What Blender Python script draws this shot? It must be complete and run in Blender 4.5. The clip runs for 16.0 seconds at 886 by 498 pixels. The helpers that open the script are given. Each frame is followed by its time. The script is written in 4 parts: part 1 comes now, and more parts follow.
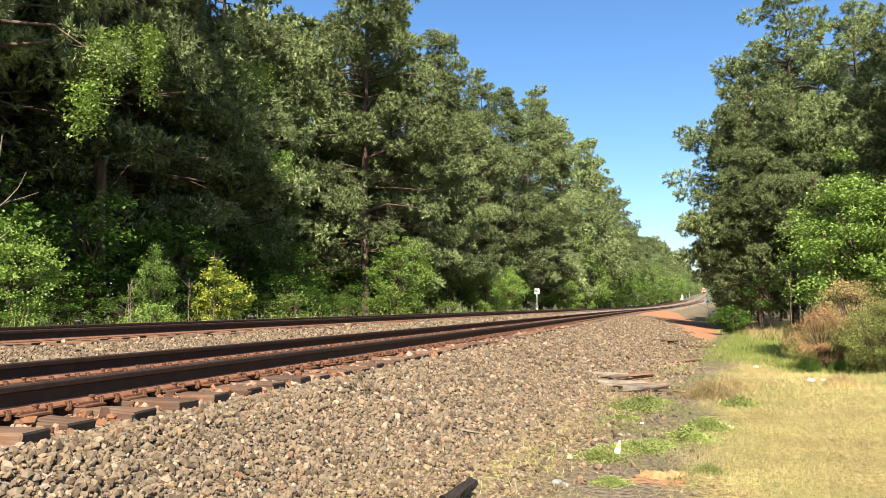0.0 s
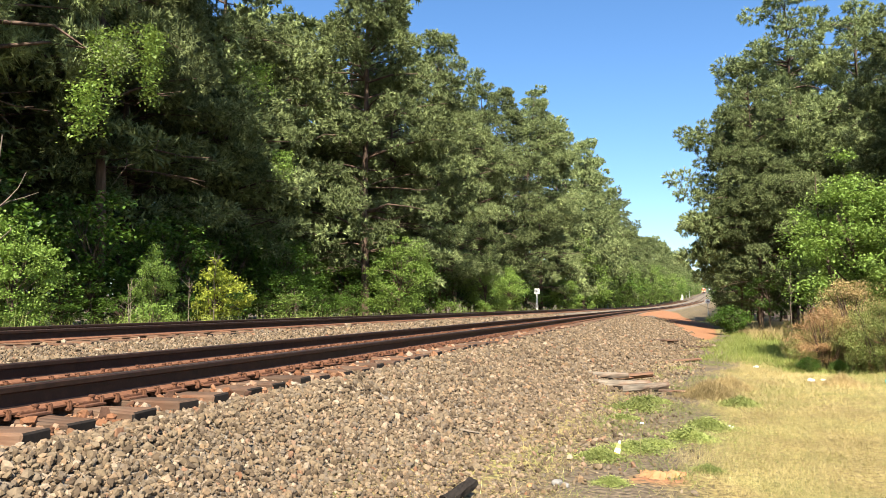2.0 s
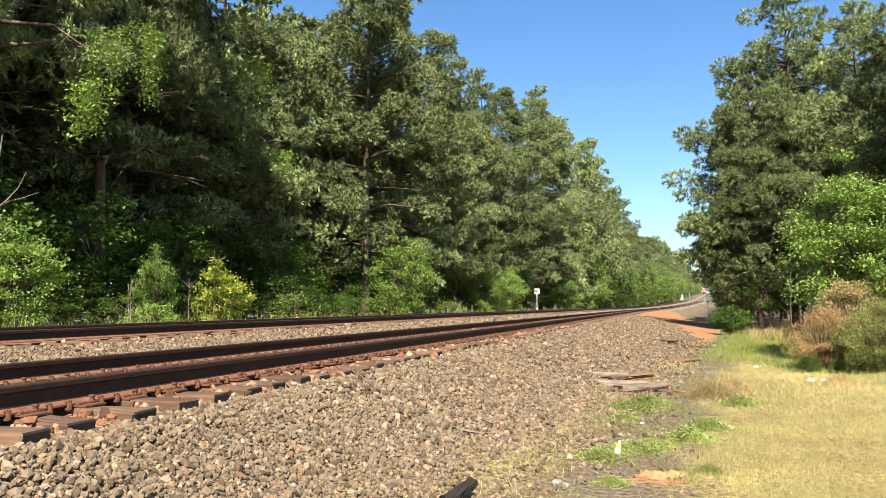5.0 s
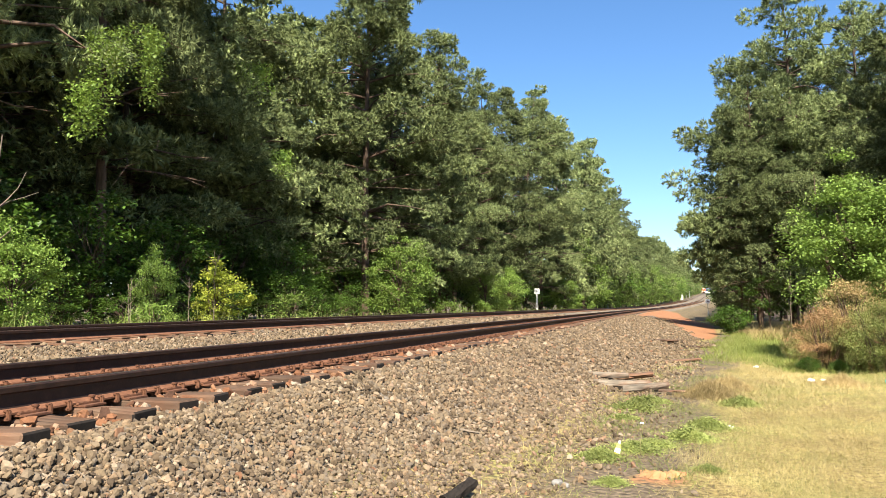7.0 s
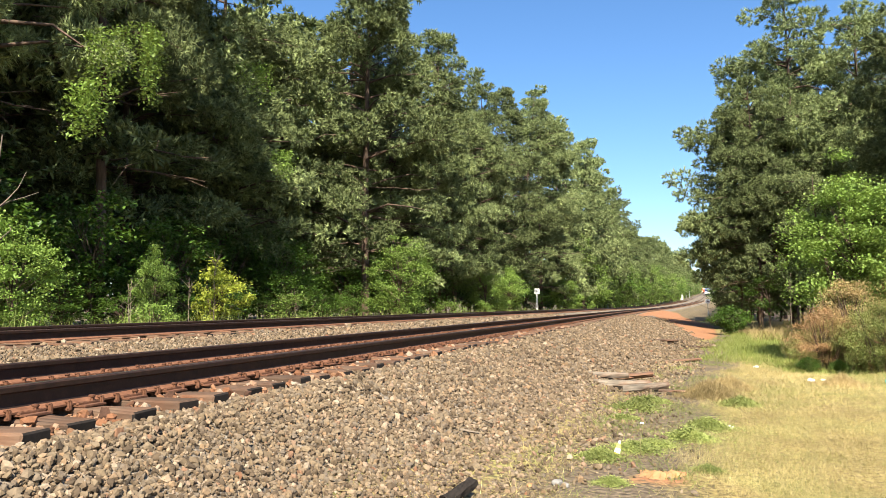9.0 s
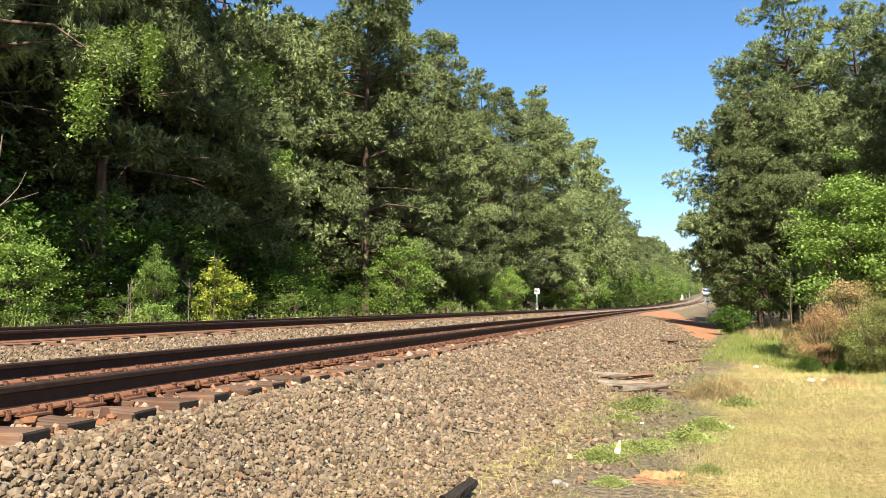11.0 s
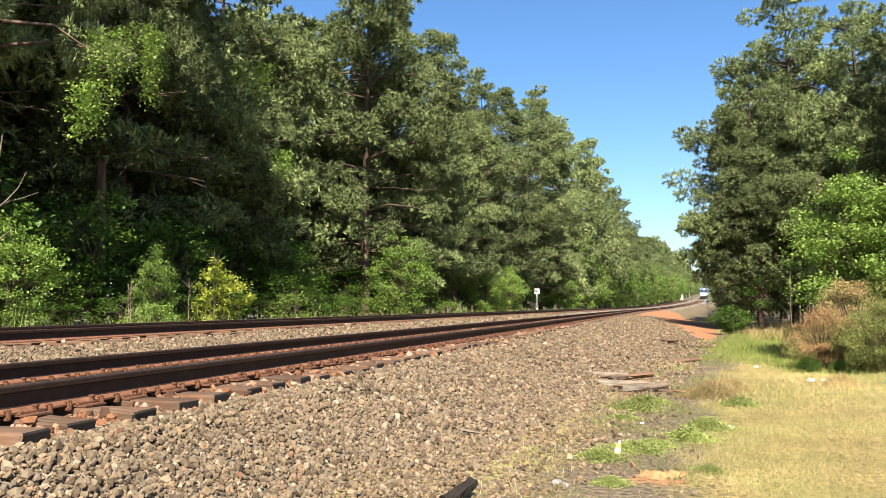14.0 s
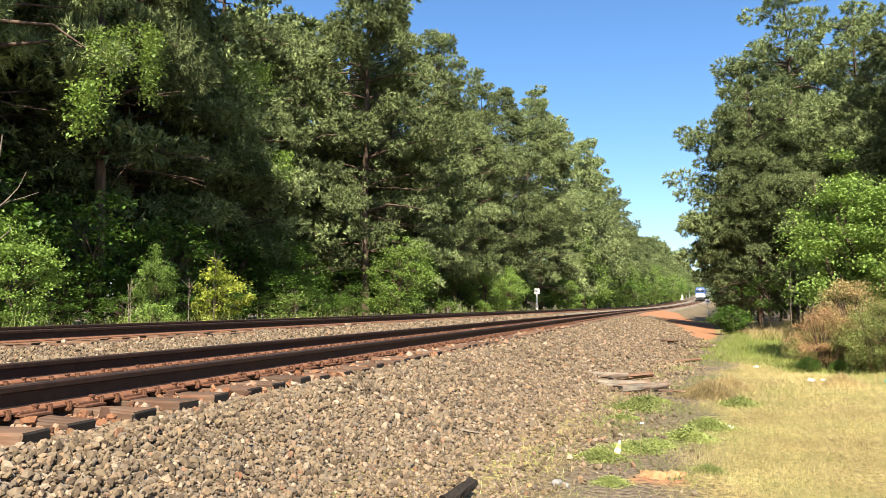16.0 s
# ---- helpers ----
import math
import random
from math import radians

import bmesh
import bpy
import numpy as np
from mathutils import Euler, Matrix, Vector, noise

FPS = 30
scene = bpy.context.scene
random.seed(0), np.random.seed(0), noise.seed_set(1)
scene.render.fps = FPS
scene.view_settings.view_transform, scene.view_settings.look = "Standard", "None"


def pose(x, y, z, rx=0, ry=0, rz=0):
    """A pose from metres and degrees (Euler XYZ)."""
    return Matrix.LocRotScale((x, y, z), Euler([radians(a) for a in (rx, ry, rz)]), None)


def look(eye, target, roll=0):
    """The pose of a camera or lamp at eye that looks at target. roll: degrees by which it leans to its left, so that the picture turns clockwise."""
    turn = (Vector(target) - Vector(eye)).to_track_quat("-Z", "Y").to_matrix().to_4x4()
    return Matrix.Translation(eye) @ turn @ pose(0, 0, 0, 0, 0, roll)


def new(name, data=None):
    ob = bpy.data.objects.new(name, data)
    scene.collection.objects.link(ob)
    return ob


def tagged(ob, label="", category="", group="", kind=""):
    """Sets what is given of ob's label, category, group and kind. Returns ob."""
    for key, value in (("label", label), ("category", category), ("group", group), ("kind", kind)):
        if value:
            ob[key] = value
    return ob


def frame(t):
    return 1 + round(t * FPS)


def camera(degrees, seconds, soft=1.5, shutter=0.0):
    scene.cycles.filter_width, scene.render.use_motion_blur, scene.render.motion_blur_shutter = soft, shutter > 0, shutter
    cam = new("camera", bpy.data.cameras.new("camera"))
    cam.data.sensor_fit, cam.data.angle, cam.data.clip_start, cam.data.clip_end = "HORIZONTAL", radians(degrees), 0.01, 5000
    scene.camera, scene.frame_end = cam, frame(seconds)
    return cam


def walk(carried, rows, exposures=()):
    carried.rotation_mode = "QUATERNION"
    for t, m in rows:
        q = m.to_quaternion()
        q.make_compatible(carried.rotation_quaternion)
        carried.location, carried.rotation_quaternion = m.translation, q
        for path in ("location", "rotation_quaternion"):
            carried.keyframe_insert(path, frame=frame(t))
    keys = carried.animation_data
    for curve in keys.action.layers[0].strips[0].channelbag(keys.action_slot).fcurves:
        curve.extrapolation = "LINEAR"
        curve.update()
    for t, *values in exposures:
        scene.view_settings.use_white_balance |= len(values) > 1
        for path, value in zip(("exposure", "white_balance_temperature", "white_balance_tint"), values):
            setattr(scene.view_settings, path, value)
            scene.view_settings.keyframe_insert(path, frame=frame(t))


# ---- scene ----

# ---- camera ----
EYE = (0.0, 0.0, 1.5)
AIM = (-math.sin(radians(16.85)), math.cos(radians(16.85)), math.tan(radians(4.23)))
cam = camera(60.0, 16.0, soft=0.6)
view = look(EYE, (EYE[0] + AIM[0], EYE[1] + AIM[1], EYE[2] + AIM[2]))
walk(cam, [(0.0, view), (16.0, view)], exposures=[(0.0, 1.62), (16.0, 1.62)])

# ---- light ----
SUN_EL, SUN_AZ = 47.0, 166.0          # degrees; azimuth clockwise from +y
world = bpy.data.worlds.new("sky")
scene.world = world
world.use_nodes = True
sky = world.node_tree.nodes.new("ShaderNodeTexSky")
sky.sky_type, sky.sun_disc = "NISHITA", False
sky.sun_elevation, sky.sun_rotation = radians(SUN_EL), radians(SUN_AZ)
sky.air_density, sky.dust_density, sky.ozone_density = 0.85, 1.0, 3.0
world.node_tree.nodes["Background"].inputs["Strength"].default_value = 0.075
clear = world.node_tree.nodes.new("ShaderNodeHueSaturation")
clear.inputs["Saturation"].default_value = 1.18
world.node_tree.links.new(sky.outputs[0], clear.inputs["Color"])
world.node_tree.links.new(clear.outputs[0], world.node_tree.nodes["Background"].inputs["Color"])
sun = new("sun", bpy.data.lights.new("sun", "SUN"))
sun.data.energy, sun.data.angle, sun.data.color = 5.0, radians(0.53), (1.0, 0.92, 0.78)
_sd = Vector((math.sin(radians(SUN_AZ)) * math.cos(radians(SUN_EL)), math.cos(radians(SUN_AZ)) * math.cos(radians(SUN_EL)), math.sin(radians(SUN_EL))))
sun.matrix_world = look(_sd * 50, (0, 0, 0))


# ---- materials ----
class Mat:
    """Small helper round a node material."""

    def __init__(self, name, rough=0.8, metal=0.0, spec=0.3):
        self.m = bpy.data.materials.new(name)
        self.m.use_nodes = True
        self.t = self.m.node_tree
        self.b = self.t.nodes["Principled BSDF"]
        self.b.inputs["Roughness"].default_value = rough
        self.b.inputs["Metallic"].default_value = metal
        self.b.inputs["Specular IOR Level"].default_value = spec

    def n(self, kind, **values):
        node = self.t.nodes.new("ShaderNode" + kind)
        for k, v in values.items():
            node.inputs[k.replace("_", " ")].default_value = v
        return node

    def link(self, a, b):
        self.t.links.new(a, b)

    def coords(self):
        return self.n("TexCoord").outputs["Object"]

    def noise(self, scale, detail=4.0, rough=0.55, stretch=None):
        nt = self.n("TexNoise", Scale=scale, Detail=detail, Roughness=rough)
        src = self.coords()
        if stretch:
            mp = self.n("Mapping")
            mp.inputs["Scale"].default_value = stretch
            self.link(src, mp.inputs["Vector"])
            src = mp.outputs[0]
        self.link(src, nt.inputs["Vector"])
        return nt.outputs["Fac"]

    def ramp(self, fac, stops):
        r = self.n("ValToRGB")
        els = r.color_ramp.elements
        while len(els) < len(stops):
            els.new(0.5)
        for e, (p, c) in zip(els, stops):
            e.position, e.color = p, (*c, 1)
        self.link(fac, r.inputs["Fac"])
        return r.outputs["Color"]

    def mix(self, fac, a, b, mode="MIX"):
        m = self.t.nodes.new("ShaderNodeMix")
        m.data_type, m.blend_type = "RGBA", mode
        for sock, v in ((m.inputs[0], fac), (m.inputs[6], a), (m.inputs[7], b)):
            if isinstance(v, (int, float)):
                sock.default_value = v
            elif isinstance(v, tuple):
                sock.default_value = (*v, 1)
            else:
                self.link(v, sock)
        return m.outputs[2]

    def base(self, c):
        if isinstance(c, tuple):
            self.b.inputs["Base Color"].default_value = (*c, 1)
        else:
            self.link(c, self.b.inputs["Base Color"])
        return self

    def bump(self, fac, strength=0.4, dist=0.02):
        bp = self.n("Bump", Strength=strength, Distance=dist)
        self.link(fac, bp.inputs["Height"])
        self.link(bp.outputs[0], self.b.inputs["Normal"])
        return self

    def island(self):
        return self.n("NewGeometry").outputs["Random Per Island"]

    def each(self):
        return self.n("ObjectInfo").outputs["Random"]


def leaf_material(name, dark, light, rough=0.45, glow=0.35, tint=(0.5, 0.6, 0.08), gloss=0.22, mottle=0.7):
    """Leaves: varied leaf by leaf, tree by tree, and letting part of the light through."""
    a = Mat(name, rough, 0, gloss)
    c = a.ramp(a.island(), [(0.0, dark), (0.55, tuple((p + q) / 2 for p, q in zip(dark, light))), (1.0, light)])
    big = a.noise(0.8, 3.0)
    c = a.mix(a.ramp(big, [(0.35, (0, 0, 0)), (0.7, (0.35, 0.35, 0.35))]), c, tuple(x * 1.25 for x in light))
    hs = a.n("HueSaturation", Saturation=1.0)
    ma = a.n("MapRange", From_Min=0.0, From_Max=1.0, To_Min=0.7, To_Max=1.25)
    a.link(a.each(), ma.inputs["Value"])
    a.link(ma.outputs[0], hs.inputs["Value"])
    a.link(c, hs.inputs["Color"])
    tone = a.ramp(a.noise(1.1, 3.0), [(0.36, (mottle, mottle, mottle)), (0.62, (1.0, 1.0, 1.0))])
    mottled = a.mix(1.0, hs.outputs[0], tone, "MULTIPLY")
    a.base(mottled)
    tr = a.n("BsdfTranslucent")
    a.link(a.mix(0.5, mottled, tint, "MIX"), tr.inputs["Color"])
    mx = a.n("MixShader", Fac=glow)
    a.link(a.b.outputs[0], mx.inputs[1])
    a.link(tr.outputs[0], mx.inputs[2])
    a.link(mx.outputs[0], a.t.nodes["Material Output"].inputs["Surface"])
    return a.m


def plain(name, color, rough=0.6, metal=0.0, vary=0.25, scale=6.0):
    a = Mat(name, rough, metal)
    f = a.noise(scale, 5.0)
    a.base(a.ramp(f, [(0.3, tuple(x * (1 - vary) for x in color)), (0.7, tuple(min(1, x * (1 + vary)) for x in color))]))
    a.bump(f, 0.15, 0.01)
    return a.m


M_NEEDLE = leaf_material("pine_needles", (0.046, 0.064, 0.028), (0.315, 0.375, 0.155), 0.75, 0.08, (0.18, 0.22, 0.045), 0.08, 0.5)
M_LEAF = leaf_material("broad_leaves", (0.0218, 0.0512, 0.00887), (0.102, 0.184, 0.0286), 0.42, 0.25, (0.186, 0.31, 0.031))
M_LEAF_BRIGHT = leaf_material("young_leaves", (0.11, 0.185, 0.034), (0.235, 0.34, 0.075), 0.45, 0.3, (0.26, 0.341, 0.0558))
M_LEAF_YELLOW = leaf_material("yellow_green_leaves", (0.218, 0.269, 0.0399), (0.459, 0.499, 0.0798), 0.45, 0.38, (0.341, 0.372, 0.0372))
M_LEAF_DRY = leaf_material("dry_leaves", (0.209, 0.151, 0.0628), (0.544, 0.419, 0.198), 0.7, 0.2, (0.248, 0.186, 0.062))
M_LEAF_RUST = leaf_material("withered_foliage", (0.154, 0.0865, 0.0384), (0.48, 0.298, 0.144), 0.7, 0.2, (0.248, 0.155, 0.062))
M_WEED = leaf_material("weed_leaves", (0.121, 0.161, 0.0452), (0.362, 0.392, 0.121), 0.55, 0.3, (0.248, 0.31, 0.062))
M_STRAW = leaf_material("straw_grass", (0.24, 0.185, 0.072), (0.51, 0.425, 0.19), 0.6, 0.25, (0.372, 0.31, 0.093))
M_GRASS = leaf_material("green_grass", (0.104, 0.149, 0.0298), (0.312, 0.335, 0.0967), 0.5, 0.35, (0.31, 0.372, 0.0496))


def bark_material():
    a = Mat("pine_bark", 0.9)
    f = a.noise(7.0, 6.0, 0.6, (1, 1, 0.25))
    a.base(a.ramp(f, [(0.3, (0.031, 0.0217, 0.0161)), (0.55, (0.0992, 0.0651, 0.0465)), (0.8, (0.167, 0.118, 0.0868))]))
    return a.bump(f, 0.8, 0.04).m


def dead_material():
    a = Mat("dead_wood", 0.85)
    f = a.noise(9.0, 6.0, 0.6, (1, 1, 0.2))
    a.base(a.ramp(f, [(0.3, (0.0868, 0.062, 0.0465)), (0.7, (0.223, 0.18, 0.136))]))
    return a.bump(f, 0.6, 0.02).m


def ballast_material(name="crushed_stone", stained=False):
    a = Mat(name, 0.9)
    c = a.ramp(a.island(), [(0.0, (0.062, 0.031, 0.0186)), (0.35, (0.186, 0.0837, 0.0403)), (0.65, (0.248, 0.136, 0.0744)), (0.85, (0.285, 0.211, 0.149)), (1.0, (0.31, 0.26, 0.205))] if stained else [(0.0, (0.0668, 0.049, 0.032)), (0.25, (0.122, 0.0894, 0.056)), (0.5, (0.201, 0.155, 0.0989)),
                            (0.72, (0.14, 0.115, 0.0877)), (0.86, (0.224, 0.153, 0.0877)), (0.95, (0.316, 0.259, 0.192)), (1.0, (0.194, 0.0977, 0.0533))])
    f = a.noise(55.0, 5.0)
    a.base(a.mix(0.55, c, a.ramp(f, [(0.3, (0.34, 0.30, 0.26)), (0.7, (0.97, 0.87, 0.76))]), "MULTIPLY"))
    return a.bump(f, 0.5, 0.006).m


def wood_material(name, dark, light):
    a = Mat(name, 0.85)
    f = a.noise(10.0, 7.0, 0.65, (0.217, 1.86, 1.86))
    g = a.noise(3.0, 4.0)
    c = a.ramp(f, [(0.3, dark), (0.65, light)])
    c = a.mix(a.ramp(g, [(0.45, (0, 0, 0)), (0.7, (0.6, 0.6, 0.6))]), c, (0.124, 0.0527, 0.0248))
    ma = a.n("MapRange", To_Min=0.65, To_Max=1.3)
    a.link(a.each(), ma.inputs["Value"])
    hs = a.n("HueSaturation")
    a.link(ma.outputs[0], hs.inputs["Value"])
    a.link(c, hs.inputs["Color"])
    a.base(hs.outputs[0])
    return a.bump(f, 0.7, 0.01).m


def rust_material(name, dark, light, rough=0.75, metal=0.1, scale=9.0):
    a = Mat(name, rough, metal)
    f = a.noise(scale, 8.0, 0.65)
    g = a.noise(scale * 6, 4.0, 0.6)
    c = a.ramp(f, [(0.3, dark), (0.7, light)])
    c = a.mix(0.35, c, a.ramp(g, [(0.3, (0.4, 0.4, 0.4)), (0.7, (1.3, 1.25, 1.2))]), "MULTIPLY")
    a.base(c)
    return a.bump(g, 0.3, 0.004).m


def ground_material():
    """Soil covers blended by the sheet's own cover map: r red clay, g green turf, b crushed stone; straw elsewhere."""
    a = Mat("earth", 0.95)
    cov = a.t.nodes.new("ShaderNodeVertexColor")
    cov.layer_name = "cover"
    sep = a.n("SeparateColor")
    a.link(cov.outputs[0], sep.inputs[0])
    big, fine = a.noise(0.8, 6.0), a.noise(17.4, 3.72, 0.434)
    straw = a.ramp(fine, [(0.30, (0.062, 0.0446, 0.0186)), (0.5, (0.192, 0.143, 0.0558)), (0.70, (0.341, 0.267, 0.112))])
    straw = a.mix(a.ramp(big, [(0.42, (0, 0, 0)), (0.62, (0.55, 0.55, 0.55))]), straw, (0.13, 0.149, 0.0341))
    green = a.ramp(fine, [(0.3, (0.0558, 0.0806, 0.0155)), (0.7, (0.174, 0.211, 0.0372))])
    clay = a.ramp(a.noise(5.0, 7.0), [(0.3, (0.205, 0.0868, 0.0403)), (0.7, (0.322, 0.161, 0.0806))])
    cell = a.n("TexVoronoi", Scale=19.0)
    a.link(a.coords(), cell.inputs["Vector"])
    sc = a.n("SeparateColor")
    a.link(cell.outputs["Color"], sc.inputs[0])
    stone = a.ramp(sc.outputs[0], [(0.0, (0.0551, 0.0454, 0.0357)), (0.4, (0.138, 0.113, 0.0829)), (0.7, (0.186, 0.158, 0.124)), (1.0, (0.248, 0.193, 0.138))])
    soil = a.ramp(fine, [(0.3, (0.0527, 0.0384, 0.0248)), (0.7, (0.167, 0.127, 0.0837))])

    def edge(s):
        ad = a.t.nodes.new("ShaderNodeMath")
        ad.operation = "MULTIPLY_ADD"
        a.link(fine, ad.inputs[0])
        ad.inputs[1].default_value = 0.7
        a.link(s, ad.inputs[2])
        return a.ramp(ad.outputs[0], [(0.62, (0, 0, 0)), (0.95, (1, 1, 1))])

    c = a.mix(edge(sep.outputs[1]), straw, green)
    c = a.mix(edge(cov.outputs[1]), soil, c)
    c = a.mix(edge(sep.outputs[2]), c, stone)
    c = a.mix(edge(sep.outputs[0]), c, clay)
    a.base(c)
    mx = a.mix(0.5, fine, cell.outputs["Distance"])
    return a.bump(mx, 0.9, 0.04).m


M_BARK, M_DEAD, M_STONE = bark_material(), dead_material(), ballast_material()
M_STONE_RUST = ballast_material("rust_stained_stone", True)
M_TIE = wood_material("sleeper_wood", (0.031, 0.0198, 0.0136), (0.149, 0.093, 0.0589))
M_TIE_END = plain("sleeper_end_grain", (0.0136, 0.00992, 0.00744), 0.9, 0, 0.5, 30.0)
M_LOG = wood_material("grey_wood", (0.062, 0.0496, 0.0372), (0.211, 0.174, 0.13))
M_RAIL = rust_material("rail_steel", (0.0136, 0.00806, 0.0062), (0.0465, 0.0236, 0.0155), 0.6, 0.2)
M_FOOT = rust_material("rail_foot_rust", (0.0992, 0.0403, 0.0198), (0.211, 0.0961, 0.0527), 0.85, 0.0)
M_HEAD = rust_material("rail_top_steel", (0.0992, 0.0806, 0.0744), (0.186, 0.161, 0.149), 0.38, 0.8)
M_RUST = rust_material("rust", (0.0558, 0.0223, 0.0124), (0.161, 0.0713, 0.0372), 0.85, 0.0, 14.0)
M_EARTH = ground_material()
M_CLAY = plain("red_clay", (0.36, 0.18, 0.0806), 0.95, 0, 0.3, 9.0)
M_WHITE = plain("white_paint", (0.75, 0.74, 0.70), 0.5, 0, 0.08)
M_GREY = plain("galvanised_steel", (0.42, 0.43, 0.43), 0.5, 0.4, 0.15)
M_BLUE = plain("blue_paint", (0.02, 0.05, 0.16), 0.35, 0, 0.15, 0.8)
M_SILVER = plain("silver_paint", (0.38, 0.40, 0.42), 0.35, 0.35, 0.1, 0.8)
M_DARK = plain("dark_steel", (0.03, 0.03, 0.032), 0.6, 0.2, 0.2)
M_GLASS = plain("dark_glass", (0.015, 0.02, 0.025), 0.08, 0.0, 0.05)
M_YELLOW = plain("yellow_plastic", (0.75, 0.62, 0.12), 0.4, 0, 0.1)
M_TEAL = plain("teal_plastic", (0.05, 0.42, 0.45), 0.4, 0, 0.1)
M_LIME = plain("pale_rock", (0.19, 0.18, 0.165), 0.9, 0, 0.25, 20.0)
M_LAMP = Mat("headlight", 0.3).m
M_LAMP.node_tree.nodes["Principled BSDF"].inputs["Emission Color"].default_value = (1.0, 0.86, 0.62, 1)
M_LAMP.node_tree.nodes["Principled BSDF"].inputs["Emission Strength"].default_value = 9.0


# ---- plan ----
GAUGE, RAIL_H, TIE_STEP = 1.5, 0.170, 0.47
TRACK_1, TRACK_2, LIFT_2 = -4.67, -9.55, 0.146
KNOTS = ((80, 0, 0), (170, 4.2, 0.085), (265, 12.3, 0.062), (400, 18.8, 0.047), (745, 34.9, 0.046), (1200, 55.8, 0.046))


def bend(y):
    """How far the line has swung to the right at y."""
    y = np.asarray(y, float)
    out = np.zeros_like(y)
    for (y0, a, s0), (y1, b, s1) in zip(KNOTS[:-1], KNOTS[1:]):
        t, h = np.clip((y - y0) / (y1 - y0), 0, 1), y1 - y0
        v = (2*t**3 - 3*t**2 + 1)*a + (t**3 - 2*t**2 + t)*h*s0 + (-2*t**3 + 3*t**2)*b + (t**3 - t**2)*h*s1
        out = np.where(y > y0, v, out)
    return out


def rail_z(y):
    """Height of the rail top of the nearer line: level, then climbing."""
    y = np.asarray(y, float)
    yy = np.clip(y, 110, 1100)
    return 1.013 + np.where(yy < 210, 0.0205 / 200 * (yy - 110) ** 2, 0.0205 * (yy - 160))


TOE = ((-40, -2.6), (0, -1.95), (6, -1.62), (13.7, -0.95), (41, 1.9), (60, 2.6), (84, 1.6), (110, 0.6), (2000, 0.6))


def ground_z(x, y):
    """Height of the ground sheet."""
    x, y = np.asarray(x, float), np.asarray(y, float)
    zr, sh = rail_z(y), bend(y)
    s = x - TRACK_1 - sh
    toe = np.interp(y, [a for a, _ in TOE], [b for _, b in TOE]) - TRACK_1
    low = zr - 1.013
    bed = zr - 0.235
    bed = bed - 0.034 * np.clip((s - 1.05) / 0.25, 0, 1)
    k = np.clip((s - 1.6) / (toe - 1.6), 0, 1)
    z = np.where(s < 1.6, bed, bed + (low - bed) * (k * 0.85 + 0.15 * k * k * (3 - 2 * k)))
    z = z + LIFT_2 * np.clip((-s - 1.5) / 1.9, 0, 1)
    d = np.clip((-s - 6.5) / 2.0, 0, 1)
    z = z - d * 0.42
    far = np.clip((np.abs(s + 2) - 60) / 400, 0, 1)
    z = z * (1 - far) + (low + 0.4) * far
    away = np.clip((s - toe) / 3.0, 0, 1)
    return z + away * (0.05 * np.sin(x * 1.1 + 0.4 * y) + 0.04 * np.sin(0.53 * y - x * 0.3))


# ---- mesh helpers ----
def mesh_np(name, verts, faces, mats, index=None, smooth=False):
    """A mesh from arrays; faces all of one size."""
    verts, faces = np.asarray(verts, np.float32), np.asarray(faces, np.int32)
    me = bpy.data.meshes.new(name)
    me.vertices.add(len(verts))
    me.vertices.foreach_set("co", verts.ravel())
    n, k = faces.shape
    me.loops.add(n * k)
    me.loops.foreach_set("vertex_index", faces.ravel())
    me.polygons.add(n)
    me.polygons.foreach_set("loop_start", np.arange(0, n * k, k, dtype=np.int32))
    me.polygons.foreach_set("loop_total", np.full(n, k, dtype=np.int32))
    for m in mats if isinstance(mats, (list, tuple)) else [mats]:
        me.materials.append(m)
    if index is not None:
        me.polygons.foreach_set("material_index", np.asarray(index, np.int32))
    me.polygons.foreach_set("use_smooth", np.full(n, smooth))
    me.update()
    me.validate()
    return me


def child(name, me, parent, label="", at=None):
    ob = new(name, me)
    ob.parent = parent
    if at is not None:
        ob.matrix_basis = at
    return tagged(ob, label)


def bm_mesh(name, bm, mats, smooth=False):
    me = bpy.data.meshes.new(name)
    bm.normal_update()
    for f in bm.faces:
        f.smooth = smooth
    bm.to_mesh(me)
    bm.free()
    for m in mats if isinstance(mats, (list, tuple)) else [mats]:
        me.materials.append(m)
    return me


def part(name, bm, material, parent, label="", smooth=False):
    return child(name, bm_mesh(name, bm, material, smooth), parent, label)


def box(bm, x0, y0, z0, x1, y1, z1, bevel=0.0, mat=0):
    r = bmesh.ops.create_cube(bm, size=1, matrix=Matrix.Translation(((x0+x1)/2, (y0+y1)/2, (z0+z1)/2)) @ Matrix.Diagonal((x1-x0, y1-y0, z1-z0, 1)))
    fs = {f for v in r["verts"] for f in v.link_faces}
    for f in fs:
        f.material_index = mat
    if bevel:
        bmesh.ops.bevel(bm, geom=list({e for v in r["verts"] for e in v.link_edges}), offset=bevel, segments=2, affect="EDGES")
    return bm


def rod(bm, a, b, r0, r1=None, n=8):
    a, b = Vector(a), Vector(b)
    r1 = r0 if r1 is None else r1
    m = Matrix.Translation((a + b) / 2) @ (b - a).to_track_quat("Z", "Y").to_matrix().to_4x4()
    bmesh.ops.create_cone(bm, cap_ends=True, segments=n, radius1=r0, radius2=r1, depth=(b - a).length, matrix=m)
    return bm


